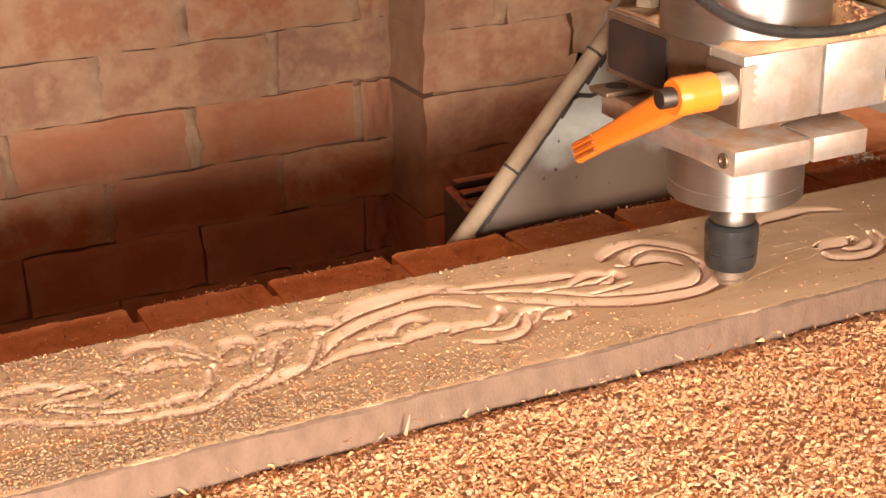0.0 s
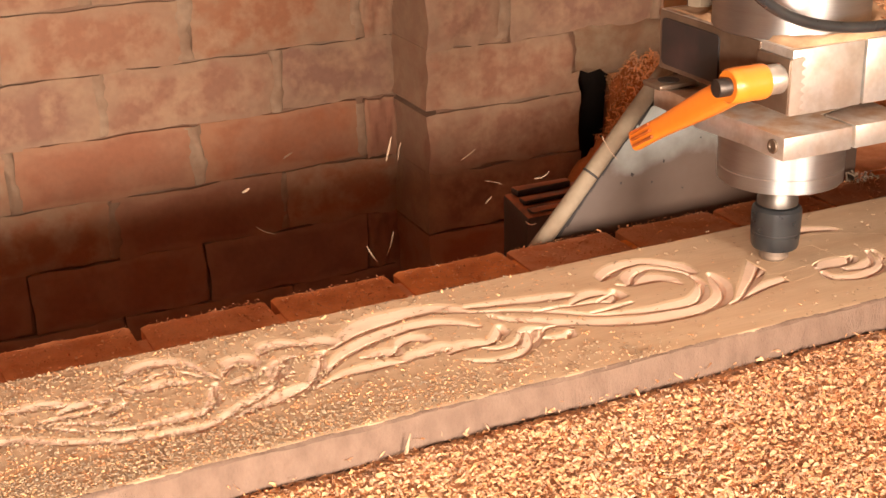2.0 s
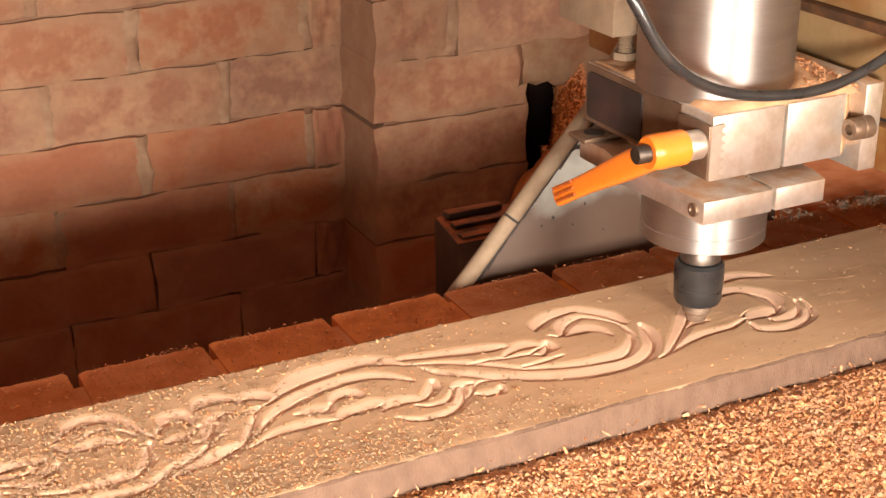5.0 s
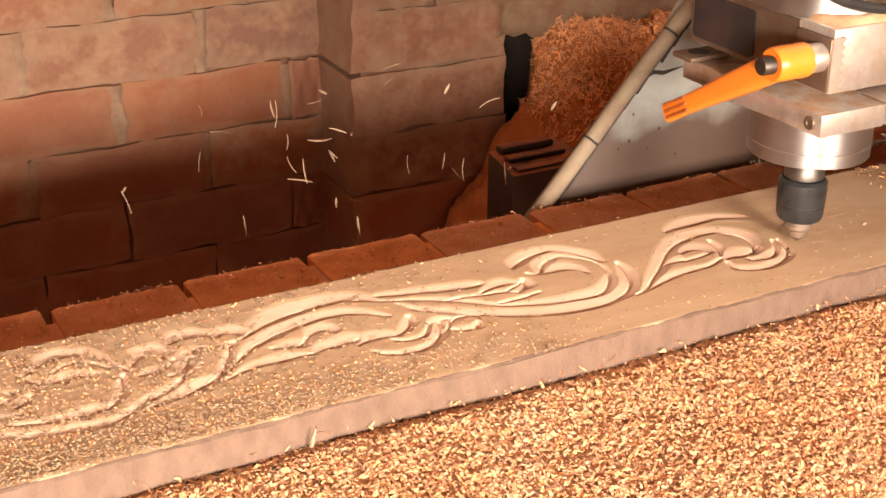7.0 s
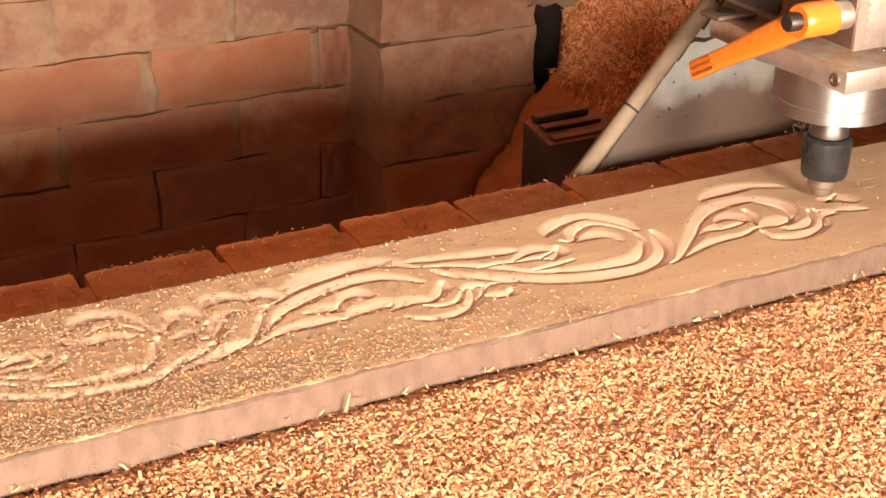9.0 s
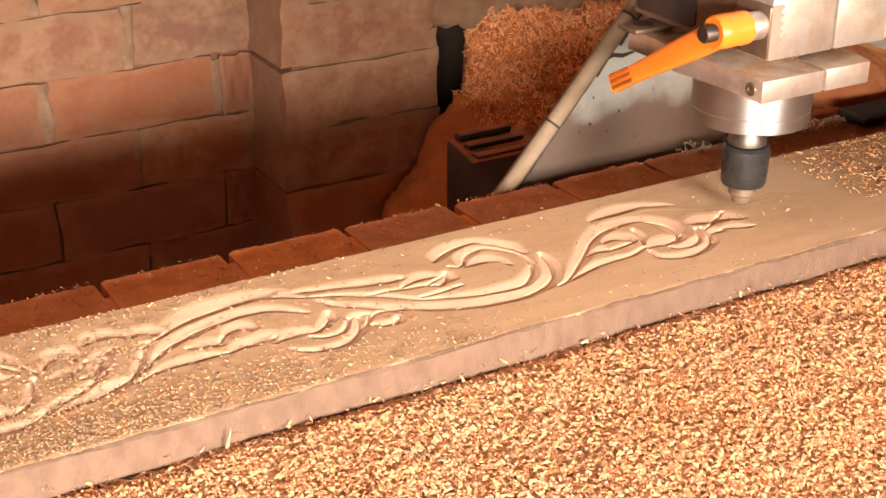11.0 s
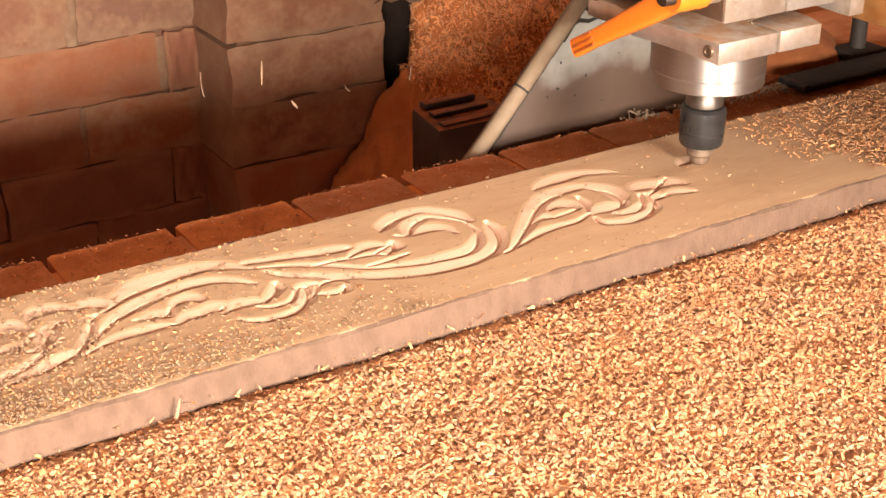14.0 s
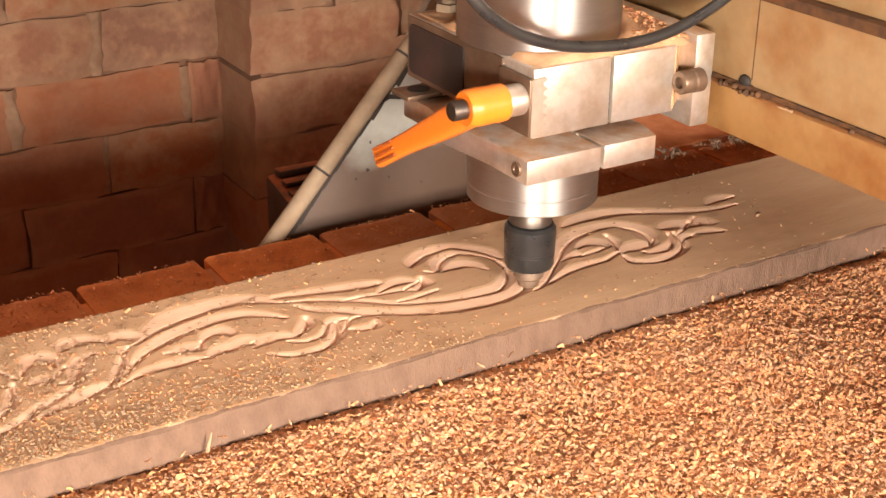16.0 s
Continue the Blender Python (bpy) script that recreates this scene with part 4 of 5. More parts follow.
def heap_z(x, y):
    side = x + 0.016 * rough_noise(x, y, 45, 2.3)
    ridge = -0.130 - 1.7 * np.clip(0.705 - side, 0, 0.075) - 1.5 * np.clip(0.63 - x, 0, 1) - 0.25 * heap_gap(x, y) - 1.15 * np.clip(0.965 - y, 0, 1) + 0.02 * np.clip(x - 0.75, 0, 0.5)
    z = ridge + 0.026 * rough_noise(x, y, 30, 0.7) + 0.022 * rough_noise(x, y, 70, 1.9) + 0.008 * rough_noise(x, y, 170, 0.3)
    return np.maximum(z, FLOOR_Z + 0.002)


def sawdust_heap():
    ob = lumpy("sawdust_heap", heap_z, 0.38, 1.9, 0.42, 1.106, 0.006, M_HEAP)
    tagged(ob, "heap of reddish sawdust spilling from a hole in the wall", "sawdust heap", kind="stuff")
    r = np.random.default_rng(23)
    n = 30000
    x, y = r.uniform(0.62, 1.3, n), 1.08 - 0.24 * r.uniform(0, 1, n) ** 1.1
    keep = (heap_z(x, y) > -0.265 + 0.03 * rough_noise(x, y, 40)) & (heap_gap(x, y) < 0.15) & (x > 0.655 + 0.012 * rough_noise(x, y, 60))
    x, y = x[keep], y[keep]
    pts = np.stack([x, y, heap_z(x, y) + r.uniform(0, 0.006, len(x))], -1)
    tagged(new("heap_shavings", chips_mesh("heap_shavings", pts, M_HEAPCHIP, r, (0.005, 0.014), (0.0014, 0.0032), 0.8)),
           "orange curled shavings on the sawdust heap", "wood shavings", kind="stuff")
    n = 6000
    x, y = r.uniform(0.3, 1.3, n), r.uniform(0.5, 1.0, n)
    pts = np.stack([x, y, heap_z(x, y) + 0.001], -1)
    tagged(new("heap_crumbs", chips_mesh("heap_crumbs", pts, M_HEAP, r, (0.002, 0.006), (0.001, 0.0025), 0.5)),
           "scattered crumbs of wood at the foot of the wall", "wood shavings", kind="stuff")


sawdust_heap()


def room():
    def slab(name, label, category, mat, *b):
        return tagged(new(name, finish(box(*b, 0), name, mat)), label, category, kind="structure")
    slab("floor", "workshop floor thick with brown dust", "floor", M_FLOOR, -3.3, 4.2, SOUTH_Y, 1.12, FLOOR_Z - 0.1, FLOOR_Z)
    slab("wall_west", "dim plastered workshop wall", "wall", M_PLASTER, -3.5, -3.3, SOUTH_Y, 1.12, FLOOR_Z, 2.6)
    slab("wall_east", "dim plastered workshop wall", "wall", M_PLASTER, 4.2, 4.4, SOUTH_Y, 1.12, FLOOR_Z, 2.6)
    for name, b in (("a", (-3.3, -1.34, 0.32, 0.61)), ("b", (-0.76, -0.09, 0.32, 0.61)), ("c", (1.09, 4.2, 0.32, 0.61)),
                    ("d", (-3.3, 4.2, 0.61, 2.6)), ("e", (-3.3, 4.2, FLOOR_Z, 0.32))):
        slab("wall_south_" + name, "plastered workshop wall with two low windows", "wall", M_PLASTER, b[0], b[1], SOUTH_Y - 0.2, SOUTH_Y, b[2], b[3])
    bm = bmesh.new()
    for b in ((-3.3, -0.05, SOUTH_Y, 1.12), (0.75, 4.2, SOUTH_Y, 1.12), (-0.05, 0.75, SOUTH_Y, -1.4), (-0.05, 0.75, -0.6, 1.12)):
        box(*b, 2.6, 2.75, 0, bm=bm)
    tagged(new("ceiling", finish(bm, "ceiling", M_PLASTER)), "plain workshop ceiling with an opening for the added fill", "ceiling", kind="structure")


room()


# ---- clutter on the far side of the bed, beyond the beam ----
def far_clutter():
    r = np.random.default_rng(41)
    ledge = tagged(new("support_ledge", finish(box(0.50, 1.5, 0.234, 0.40, -0.052, -0.036, 0.002), "support_ledge", M_SLAT)), "dusty brown ledge along the machine bed", "ledge", kind="structure")
    bar = thing("steel_bar", "dark steel bar lying on the bed planks", "steel bar")
    part("bar", box(0.655, 1.2, 0.160, 0.200, -0.0245, -0.0165, 0.002), M_GRIME_DARK, bar)
    part("end_cap", box(0.648, 0.6548, 0.161, 0.199, -0.0245, -0.0168, 0.001), M_DARKSTEEL, bar)
    post = thing("clamp_post", "black clamp post beside the steel bar", "clamp")
    part("foot", box(0.785, 0.84, 0.222, 0.262, -0.0355, -0.024, 0.002), M_GRIME_DARK, post)
    part("stem", rod(0.009, -0.024, 0.016, 0.001, 20, Matrix.Translation((0.812, 0.243, 0))), M_GRIME_DARK, post)
    part("knob", lathe([(0, 0.016), (0.016, 0.016), (0.019, 0.019), (0.019, 0.026), (0.016, 0.029), (0, 0.029)], 8, Matrix.Translation((0.812, 0.243, 0))), M_DARKSTEEL, post)
    def pile(x, y):
        return -0.0365 + 0.062 * np.clip(1 - np.hypot((x - 0.745) / 0.085, (y - 0.315) / 0.085), 0, 1) ** 0.7 + 0.003 * rough_noise(x, y, 120)
    ob = lumpy("dust_pile", pile, 0.652, 0.84, 0.225, 0.402, 0.004, M_REDDUST)
    tagged(ob, "small cone of red dust on the ledge", "dust pile", kind="stuff")
    n = 240
    x = np.concatenate([r.uniform(0.54, 0.66, n // 2), r.uniform(0.72, 1.0, n - n // 2)])
    y = np.concatenate([0.19 + r.normal(0, 0.010, n // 2), 0.236 + r.normal(0, 0.008, n - n // 2)])
    z = np.where(y < 0.2, BED_Z + 0.0035, -0.034)
    # a dense patch and a few streaks beside the board
    m = 160
    xp = np.concatenate([0.567 + r.uniform(-0.022, 0.022, m // 2), np.where(r.uniform(0, 1, m - m // 2) < 0.5, 0.465, 0.525) + r.normal(0, 0.011, m - m // 2)])
    yp = np.concatenate([0.207 + r.uniform(-0.022, 0.022, m // 2), 0.19 + 0.022 * r.uniform(0, 1, m - m // 2) ** 2])
    x, y = np.concatenate([x, xp]), np.concatenate([y, yp])
    z = np.concatenate([z, np.where((yp > 0.203) & (xp > 0.498), -0.0345, BED_Z + 0.0035)])
    ob = new("foil_shavings", chips_mesh("foil_shavings", np.stack([x, y, z], -1), M_FOIL, r, (0.003, 0.012), (0.001, 0.003), 0.5))
    tagged(ob, "pale silvery shavings strewn behind the board", "shavings", kind="stuff")


far_clutter()


# ---- the gantry: far upright, beam and what is fixed to it; x = 0 under the cutter ----
def gantry():
    g = thing("router_gantry", "cream-painted router gantry with a slanted white upright", "router gantry")
    up = Matrix(((1, 0, 0, 0), (0, 0, -1, 0.345), (0, 1, 0, 0), (0, 0, 0, 1)))
    plate = part("side_plate", prism([(-0.115, -0.19), (0.36, -0.19), (0.36, 0.30), (0.255, 0.30), (0.115, 0.072), (-0.052, -0.115)], 0, 0.012, 0.001, up), M_PLATE, g, "white painted side plate with black scuffs")
    r = random.Random(8)
    for a, b, s in ((0.052, -0.012, 0.0035), (0.078, -0.010, 0.002), (0.075, -0.038, 0.0026), (0.062, -0.045, 0.0018), (0.112, -0.03, 0.002), (0.135, -0.062, 0.0016), (0.155, -0.012, 0.0014), (0.098, -0.05, 0.0014)):
        pts = [(0.8 * s * r.uniform(0.35, 1.3) * math.cos(k * 0.7854), 0.8 * s * r.uniform(0.4, 1.3) * math.sin(k * 0.7854)) for k in range(8)]
        part("scuff", prism([(a + x, b + y) for x, y in pts], 0.0122, 0.0128, 0, up), M_GRIME_DARK, plate)
    part("scuff", prism([(0.088, 0.026), (0.1, 0.030), (0.112, 0.0275), (0.14, 0.034), (0.112, 0.032), (0.1, 0.0345), (0.09, 0.031)], 0.0122, 0.0128, 0, up), M_GRIME_DARK, plate)
    # ragged dark line of chipped paint along the slanted edge
    line = [(-0.03 + 0.0135 * k, -0.107 + 0.0151 * k) for k in range(15)]
    for k, (x, z) in enumerate(line[:-1]):
        w = r.uniform(0.0015, 0.006)
        part("chipped_paint", prism([(x, z), (line[k + 1][0], line[k + 1][1]), (line[k + 1][0] + w * 0.6, line[k + 1][1] - w * 0.6), (x + w, z - w * 0.8)], 0.0122, 0.0128, 0, up), M_GRIME_DARK, plate)
    conduit = part("conduit", tube([(-0.066, 0.322, -0.132), (-0.02, 0.322, -0.0805), (0.0262, 0.322, -0.0285), (0.07, 0.322, 0.021), (0.12, 0.322, 0.077), (0.19, 0.322, 0.155), (0.25, 0.322, 0.225)], 0.0083, 14), M_CONDUIT, g, "dusty grey-brown conduit along the slanted edge")
    d = Vector((0.665, 0, 0.747))
    q = d.to_track_quat("Z", "Y").to_matrix().to_4x4()
    for p in ((0.0262, 0.322, -0.0005 - 0.028), (0.115, 0.322, 0.0715)):
        part("cable_tie", rod(0.0089, -0.0012, 0.0012, 0.0003, 20, Matrix.Translation(p) @ q), M_GRIME_DARK, conduit)
    upright = [plate, conduit, *plate.children, *conduit.children]
    # dark ribbed box behind the foot of the conduit
    dark = part("end_housing", prism([(0.070, 0.56), (0.19, 0.56), (0.19, 0.65), (0.084, 0.65)], -0.28, -0.156, 0.006), M_BLACK, g, "black plastic end housing under red dust")
    for k in range(3):
        y = 0.565 + 0.03 * k
        part("rib", prism([(0.080 + 0.006 * k, y), (0.168, y + 0.002), (0.168, y + 0.015), (0.081 + 0.005 * k, y + 0.017)], -0.1558, -0.152 + 0.003 * k, 0.003), M_BLACK, dark)
    part("bracket_arm", box(0.13, 0.165, 0.23, 0.5597, -0.22, -0.185, 0.002), M_BLACK, g)
    # unseen depth past x 0.24 is added to shade the board's right end
    beam = part("beam", box(0.116, 0.42, -1.15, 0.36, 0.1590, 0.42, 0.003), M_CREAM, g, "long cream-painted gantry beam")
    part("lower_flange", box(0.112, 0.42, -1.15, 0.36, 0.121, 0.1550, 0.003), M_FLANGE, beam, "rust-stained lower flange")
    part("slot", box(0.122, 0.23, -1.15, 0.36, 0.1552, 0.1588, 0), M_GRIME_DARK, beam)
    part("rail", box(0.104, 0.1158, -1.15, 0.36, 0.2235, 0.2310, 0.001), M_RUSTY, beam, "dark greasy guide rail")
    part("seam", box(0.1153, 0.1158, -0.1064, -0.1060, 0.1645, 0.22, 0), M_RUSTY, beam)
    # clotted grease and chips along the slot: one uneven strip
    own = bmesh.new()
    prev = None
    for k in range(241):
        y = -0.05 - 0.0028 * k
        lump = max(0.0, math.exp(-((y + 0.103) / 0.014) ** 2)) + 0.5 * math.exp(-((y + 0.36) / 0.02) ** 2)
        up = 0.0004 + 0.0007 * r.random() ** 3 + 0.0022 * lump * r.random()
        dn = 0.0006 + 0.0006 * math.sin(31 * y) ** 2 + 0.0008 * r.random() ** 3 + 0.003 * lump * r.uniform(0.5, 1)
        out = 0.0004 + 0.0008 * r.random() ** 3 + 0.002 * lump
        ring = [own.verts.new(p) for p in ((0.1165, y, 0.158 - dn - 0.0012), (0.116 - out, y, 0.158 - dn), (0.1165 - out, y, 0.158 + up), (0.1165, y, 0.158 + up + 0.0008))]
        if prev:
            for a in range(3):
                own.faces.new((prev[a], prev[a + 1], ring[a + 1], ring[a]))
        prev = ring
    part("grease", own, M_RUSTY, beam, "clotted dark grease along the slot", 60)
    for k in range(9):
        own = bmesh.new()
        bmesh.ops.create_icosphere(own, subdivisions=2, radius=r.uniform(0.0012, 0.0026))
        for v in own.verts:
            v.co *= r.uniform(0.8, 1.15)
        y = -0.078 - 0.006 * k if k < 7 else -0.2 - 0.16 * (k - 7)
        own.transform(Matrix.Translation((0.1125, y - r.uniform(0, 0.004), 0.1575 - r.uniform(0, 0.003))))
        part("grease_clot", own, M_RUSTY, beam, "", 60)
    own = bmesh.new()
    bmesh.ops.create_icosphere(own, subdivisions=2, radius=0.0055)
    own.transform(Matrix.Translation((0.1150, -0.1005, 0.1625)) @ Matrix.Diagonal((0.5, 1.0, 0.8, 1)))
    part("bolt_head", own, M_GRIME_DARK, beam, "grease-covered bolt head", 60)
    for y, ln in ((-0.139, 0.007), (-0.147, 0.004), (-0.245, 0.006), (-0.262, 0.004)):
        part("wood_chip", box(0.1095, 0.1118, y - ln, y, 0.1552, 0.1566, 0.0005), M_PALECHIP, beam)
    part("near_plate", prism([(-0.075, -0.19), (0.36, -0.19), (0.36, 0.30), (0.255, 0.30), (0.115, 0.072), (-0.052, -0.115)], 0, 0.012, 0.001, Matrix(((1, 0, 0, 0), (0, 0, -1, -1.152), (0, 1, 0, 0), (0, 0, 0, 1)))), M_PLATE, g)
    # the upright stands close behind the plank ends
    eye, k = Vector((-0.7287, -0.756, 0.449)), 0.9007
    closer = Matrix.Translation(eye * (1 - k)) @ Matrix.Scale(k, 4)
    for ob in upright:
        ob.data.transform(closer)
    for ob in (conduit, *conduit.children):
        ob.data.transform(Matrix.Translation((-0.005, 0.0, 0.003)))
    return g


GANTRY = gantry()


# ---- the spindle on its carriage; origin at the cutter's tip ----
def carriage():
    c = thing("spindle_carriage", "router spindle in a dusty aluminium clamp with orange lever", "router spindle")
    # cutter, collet and nose
    part("cutter", lathe([(0, 0), (0.0045, 0.0006), (0.0075, 0.003), (0.0085, 0.0065), (0.0085, 0.0085), (0, 0.0085)], 28), M_TIP, c, "small round-nosed cutter")
    nut = part("collet_nut", lathe([(0, 0.0172), (0.0135, 0.0172), (0.0172, 0.0188), (0.0183, 0.0215), (0.0187, 0.030), (0.0183, 0.0305), (0.0183, 0.0318), (0.0188, 0.0322), (0.0192, 0.046), (0.0188, 0.050), (0.0168, 0.0525), (0.0142, 0.0530), (0.0142, 0.0500), (0, 0.05)], 48), M_RUBBER, c, "dark grey ribbed collet nut")
    part("collet", lathe([(0, 0.0085), (0.0095, 0.0085), (0.0112, 0.0105), (0.0112, 0.0130), (0.0085, 0.0172), (0, 0.0172)], 32), M_TIP, nut, "dusty steel collet")
    part("shaft", lathe([(0, 0.0502), (0.0138, 0.0502), (0.0138, 0.0533), (0.0156, 0.0540), (0.0156, 0.0580), (0.0140, 0.0625), (0.0134, 0.0640), (0.0134, 0.0762), (0, 0.0762)], 40), M_WORN, c, "turned steel spindle shaft")
    nose = part("spindle_nose", lathe([(0, 0.0757), (0.0462, 0.0757), (0.0470, 0.0766), (0.0470, 0.0862), (0.0464, 0.0868), (0.0464, 0.0876), (0.0470, 0.0882), (0.0470, 0.1125), (0, 0.1125)], 72), M_STEEL, c, "bright turned spindle nose")
    part("spindle_body", lathe([(0, 0.1922), (0.0555, 0.1922), (0.0562, 0.193), (0.0562, 0.42), (0.055, 0.4215), (0, 0.4215)], 72), M_STEEL, c, "polished steel spindle body")
    # lower clamp plate: a split ring with square jaws
    own = bmesh.new()
    prism([(-0.0505, -0.065), (0.0095, -0.065), (0.0095, -0.03), (0.055, -0.0185), (0.06, 0.05), (0.03, 0.085), (-0.022, 0.098), (-0.05, 0.098), (-0.05, 0.062), (-0.056, 0.03), (-0.0505, -0.02)], 0.113, 0.1300, 0.0009, None, own)
    low = part("lower_clamp", own, M_ALU, c, "machined split clamp plate, dusty on top")
    part("clamp_jaw", prism([(0.0125, -0.065), (0.0565, -0.065), (0.0625, -0.045), (0.064, -0.02), (0.055, -0.0197), (0.0125, -0.0312)], 0.113, 0.1300, 0.0009), M_ALU, low)
    ym = Euler((0, radians(90), 0)).to_matrix().to_4x4()
    part("screw_head", lathe([(0, -0.0512), (0.0022, -0.0512), (0.0028, -0.0522), (0.0048, -0.0522), (0.0052, -0.0516), (0.0052, -0.049), (0, -0.049)], 24, Matrix.Translation((0, -0.0535, 0.1215)) @ ym), M_GRIMESHADE, low)
    # ear of the clamp plate, the shadow on it put into its colour
    part("ear", box(-0.058, -0.02, 0.078, 0.103, 0.1302, 0.1345, 0.0012), M_GRIMESHADE, low)
    # flat black disc in place of the dark inside of a hole
    part("screw_hole", rod(0.0085, 0.1346, 0.1352, 0.0002, 24, Matrix.Translation((-0.042, 0.09, 0))), M_GRIME_DARK, low)
    # upper clamp block with slit
    block = part("upper_clamp", prism([(-0.0478, -0.065), (0.0138, -0.065), (0.0138, -0.03), (0.0162, -0.03), (0.0162, -0.065), (0.068, -0.065), (0.0845, -0.05), (0.0845, 0.094), (-0.0478, 0.094)], 0.1452, 0.1918, 0.0009), M_ALU, c, "square aluminium clamp block split down the front")
    part("dust_film", prism([(0.0684, -0.0655), (0.0850, -0.0504), (0.0842, -0.0496), (0.0678, -0.0645)], 0.1475, 0.1900, 0), M_FINE, block, "brown dust caked on the chamfer")
    # black filler that paints the shade inside the slit
    part("grimy_slit", box(0.0139, 0.0161, -0.062, -0.031, 0.147, 0.190, 0), M_GRIME_DARK, block)
    # plate whose brown stands in for the dim room mirrored in this side
    part("side_cover", box(-0.0492, -0.0481, -0.0305, 0.0935, 0.1458, 0.1912, 0.0004, 1), M_GRIMESHADE, block, "brown side plate toned for the dim room it reflects")
    lab = Matrix(((0, 0, -1, -0.0493), (1, 0, 0, 0), (0, -1, 0, 0), (0, 0, 0, 1)))
    outline = []
    for cx, cz, a0 in ((0.0845, -0.1815, -90), (0.0845, -0.1545, 0), (0.0205, -0.1545, 90), (0.0205, -0.1815, 180)):
        for k in range(5):
            a = radians(a0 + 22.5 * k)
            outline.append((cx + 0.0045 * math.cos(a), cz + 0.0045 * math.sin(a)))
    part("name_label", prism(outline, 0.0, 0.0012, 0, lab), M_LABEL, block, "worn dark nameplate with nothing left to read")
    # notched steel plate wrapped round the near corner
    teeth = [(-0.0505, 0.1475), (-0.0505, 0.186), (-0.0400, 0.1865)]
    for k in range(6):
        z = 0.1835 - k * 0.006
        teeth += [(-0.0385, z + 0.0012), (-0.0415, z - 0.0004), (-0.0418, z - 0.0022), (-0.0388, z - 0.0040)]
    teeth += [(-0.0425, 0.1478)]
    front = Matrix(((1, 0, 0, 0), (0, 0, -1, -0.0651), (0, 1, 0, 0), (0, 0, 0, 1)))
    part("notched_strip", prism(teeth, 0, 0.0022, 0, front), M_DULL, block, "notched steel strip at the corner")
    part("corner_plate", box(-0.0522, -0.0481, -0.0668, -0.031, 0.1475, 0.186, 0.0008, 2), M_GRIMESHADE, block, "grimy steel corner plate")
    # clamping lever on its stud
    stud = Matrix.Translation((0, -0.0575, 0.1715)) @ ym
    part("stud", lathe([(0, -0.105), (0.0058, -0.105), (0.0064, -0.104), (0.0064, -0.090), (0.0055, -0.090), (0.0055, -0.05), (0, -0.05)], 24, stud), M_DARKSTEEL, block)
    part("washer", lathe([(0, -0.0655), (0.0098, -0.0655), (0.0104, -0.0645), (0.0104, -0.0535), (0.0092, -0.0520), (0, -0.0520)], 32, stud), M_DULL, block, "steel ferrule behind the lever")
    own = lathe([(0.0062, -0.095), (0.0108, -0.0955), (0.0121, -0.094), (0.0125, -0.086), (0.0121, -0.074), (0.0125, -0.072), (0.0121, -0.0668), (0.0106, -0.0658), (0, -0.0658)], 40, stud)
    a, b = Vector((-0.082, -0.0555, 0.1705)), Vector((-0.094, 0.0555, 0.1025))
    axis = (b - a).normalized()
    side = axis.cross(Vector((1, 0, 0))).normalized()
    flat = side.cross(axis)
    rings = []
    for k in range(13):
        u = k / 12
        p = a.lerp(b, u)
        hw, ht = 0.0100 - 0.0022 * u + 0.0008 * math.sin(u * 6.28), 0.0072 - 0.0026 * u
        rings.append([own.verts.new(p + side * hw * math.copysign(abs(math.cos(t)) ** 0.6, math.cos(t)) + flat * ht * math.copysign(abs(math.sin(t)) ** 0.6, math.sin(t))) for t in [6.28319 * j / 16 + 0.196 for j in range(16)]])
    for r0, r1 in zip(rings, rings[1:]):
        for j in range(16):
            own.faces.new((r0[j], r0[(j + 1) % 16], r1[(j + 1) % 16], r1[j]))
    own.faces.new(rings[-1])
    lever = part("clamp_lever", own, M_ORANGE, c, "orange plastic clamping lever", 40)
    grip = bmesh.new()
    for k in range(3):
        p = a.lerp(b, 0.86) + side * (0.005 - 0.005 * k) - flat * 0.0062
        m = Matrix.Translation(p) @ Matrix((( *axis, 0), (*side, 0), (*flat, 0), (0, 0, 0, 1))).transposed()
        box(-0.011, 0.014, -0.001, 0.001, -0.0012, 0.0012, 0.0003, 1, grip, m)
    part("grip_ribs", grip, M_GREASY, lever, "dirty ribbed grip")
    # carriage plate, fixing screw, bearings
    plate = part("carriage_plate", box(0.0852, 0.1015, -0.066, 0.105, 0.131, 0.1965, 0.0012), M_ALU, c, "upright aluminium carriage plate")
    part("bearing", box(0.1017, 0.111, -0.05, 0.09, 0.14, 0.19, 0.0005), M_DARKSTEEL, plate)
    sx = Matrix.Translation((0, -0.0722, 0.1675)) @ ym
    screw = part("cap_screw", lathe([(0, 0.070), (0.0045, 0.070), (0.0040, 0.0665), (0.0074, 0.0665), (0.0080, 0.0675), (0.0080, 0.0742), (0.0073, 0.0750), (0.0073, 0.0766), (0.0083, 0.0775), (0.0083, 0.0848), (0, 0.0848)], 36, sx), M_GRIMESHADE, plate, "dark socket-head screw")
    # bracket, threaded rod and upper holder at the back
    rodm = Matrix.Translation((-0.019, 0.086, 0))
    prof = [(0, 0.1919)]
    for k in range(46):
        z = 0.192 + k * 0.0022
        prof += [(0.0062, z), (0.0052, z + 0.0011)]
    prof += [(0, 0.2935)]
    part("threaded_rod", lathe(prof, 20, rodm), M_CONDUIT, c, "rust-brown threaded rod")
    part("rod_nut", lathe([(0, 0.1919), (0.0105, 0.1919), (0.0105, 0.198), (0, 0.198)], 6, rodm), M_CONDUIT, c)
    part("upper_bracket", box(-0.05, 0.0848, 0.058, 0.135, 0.218, 0.30, 0.0015), M_CONDUIT, c, "dusty brown bracket above the clamp")
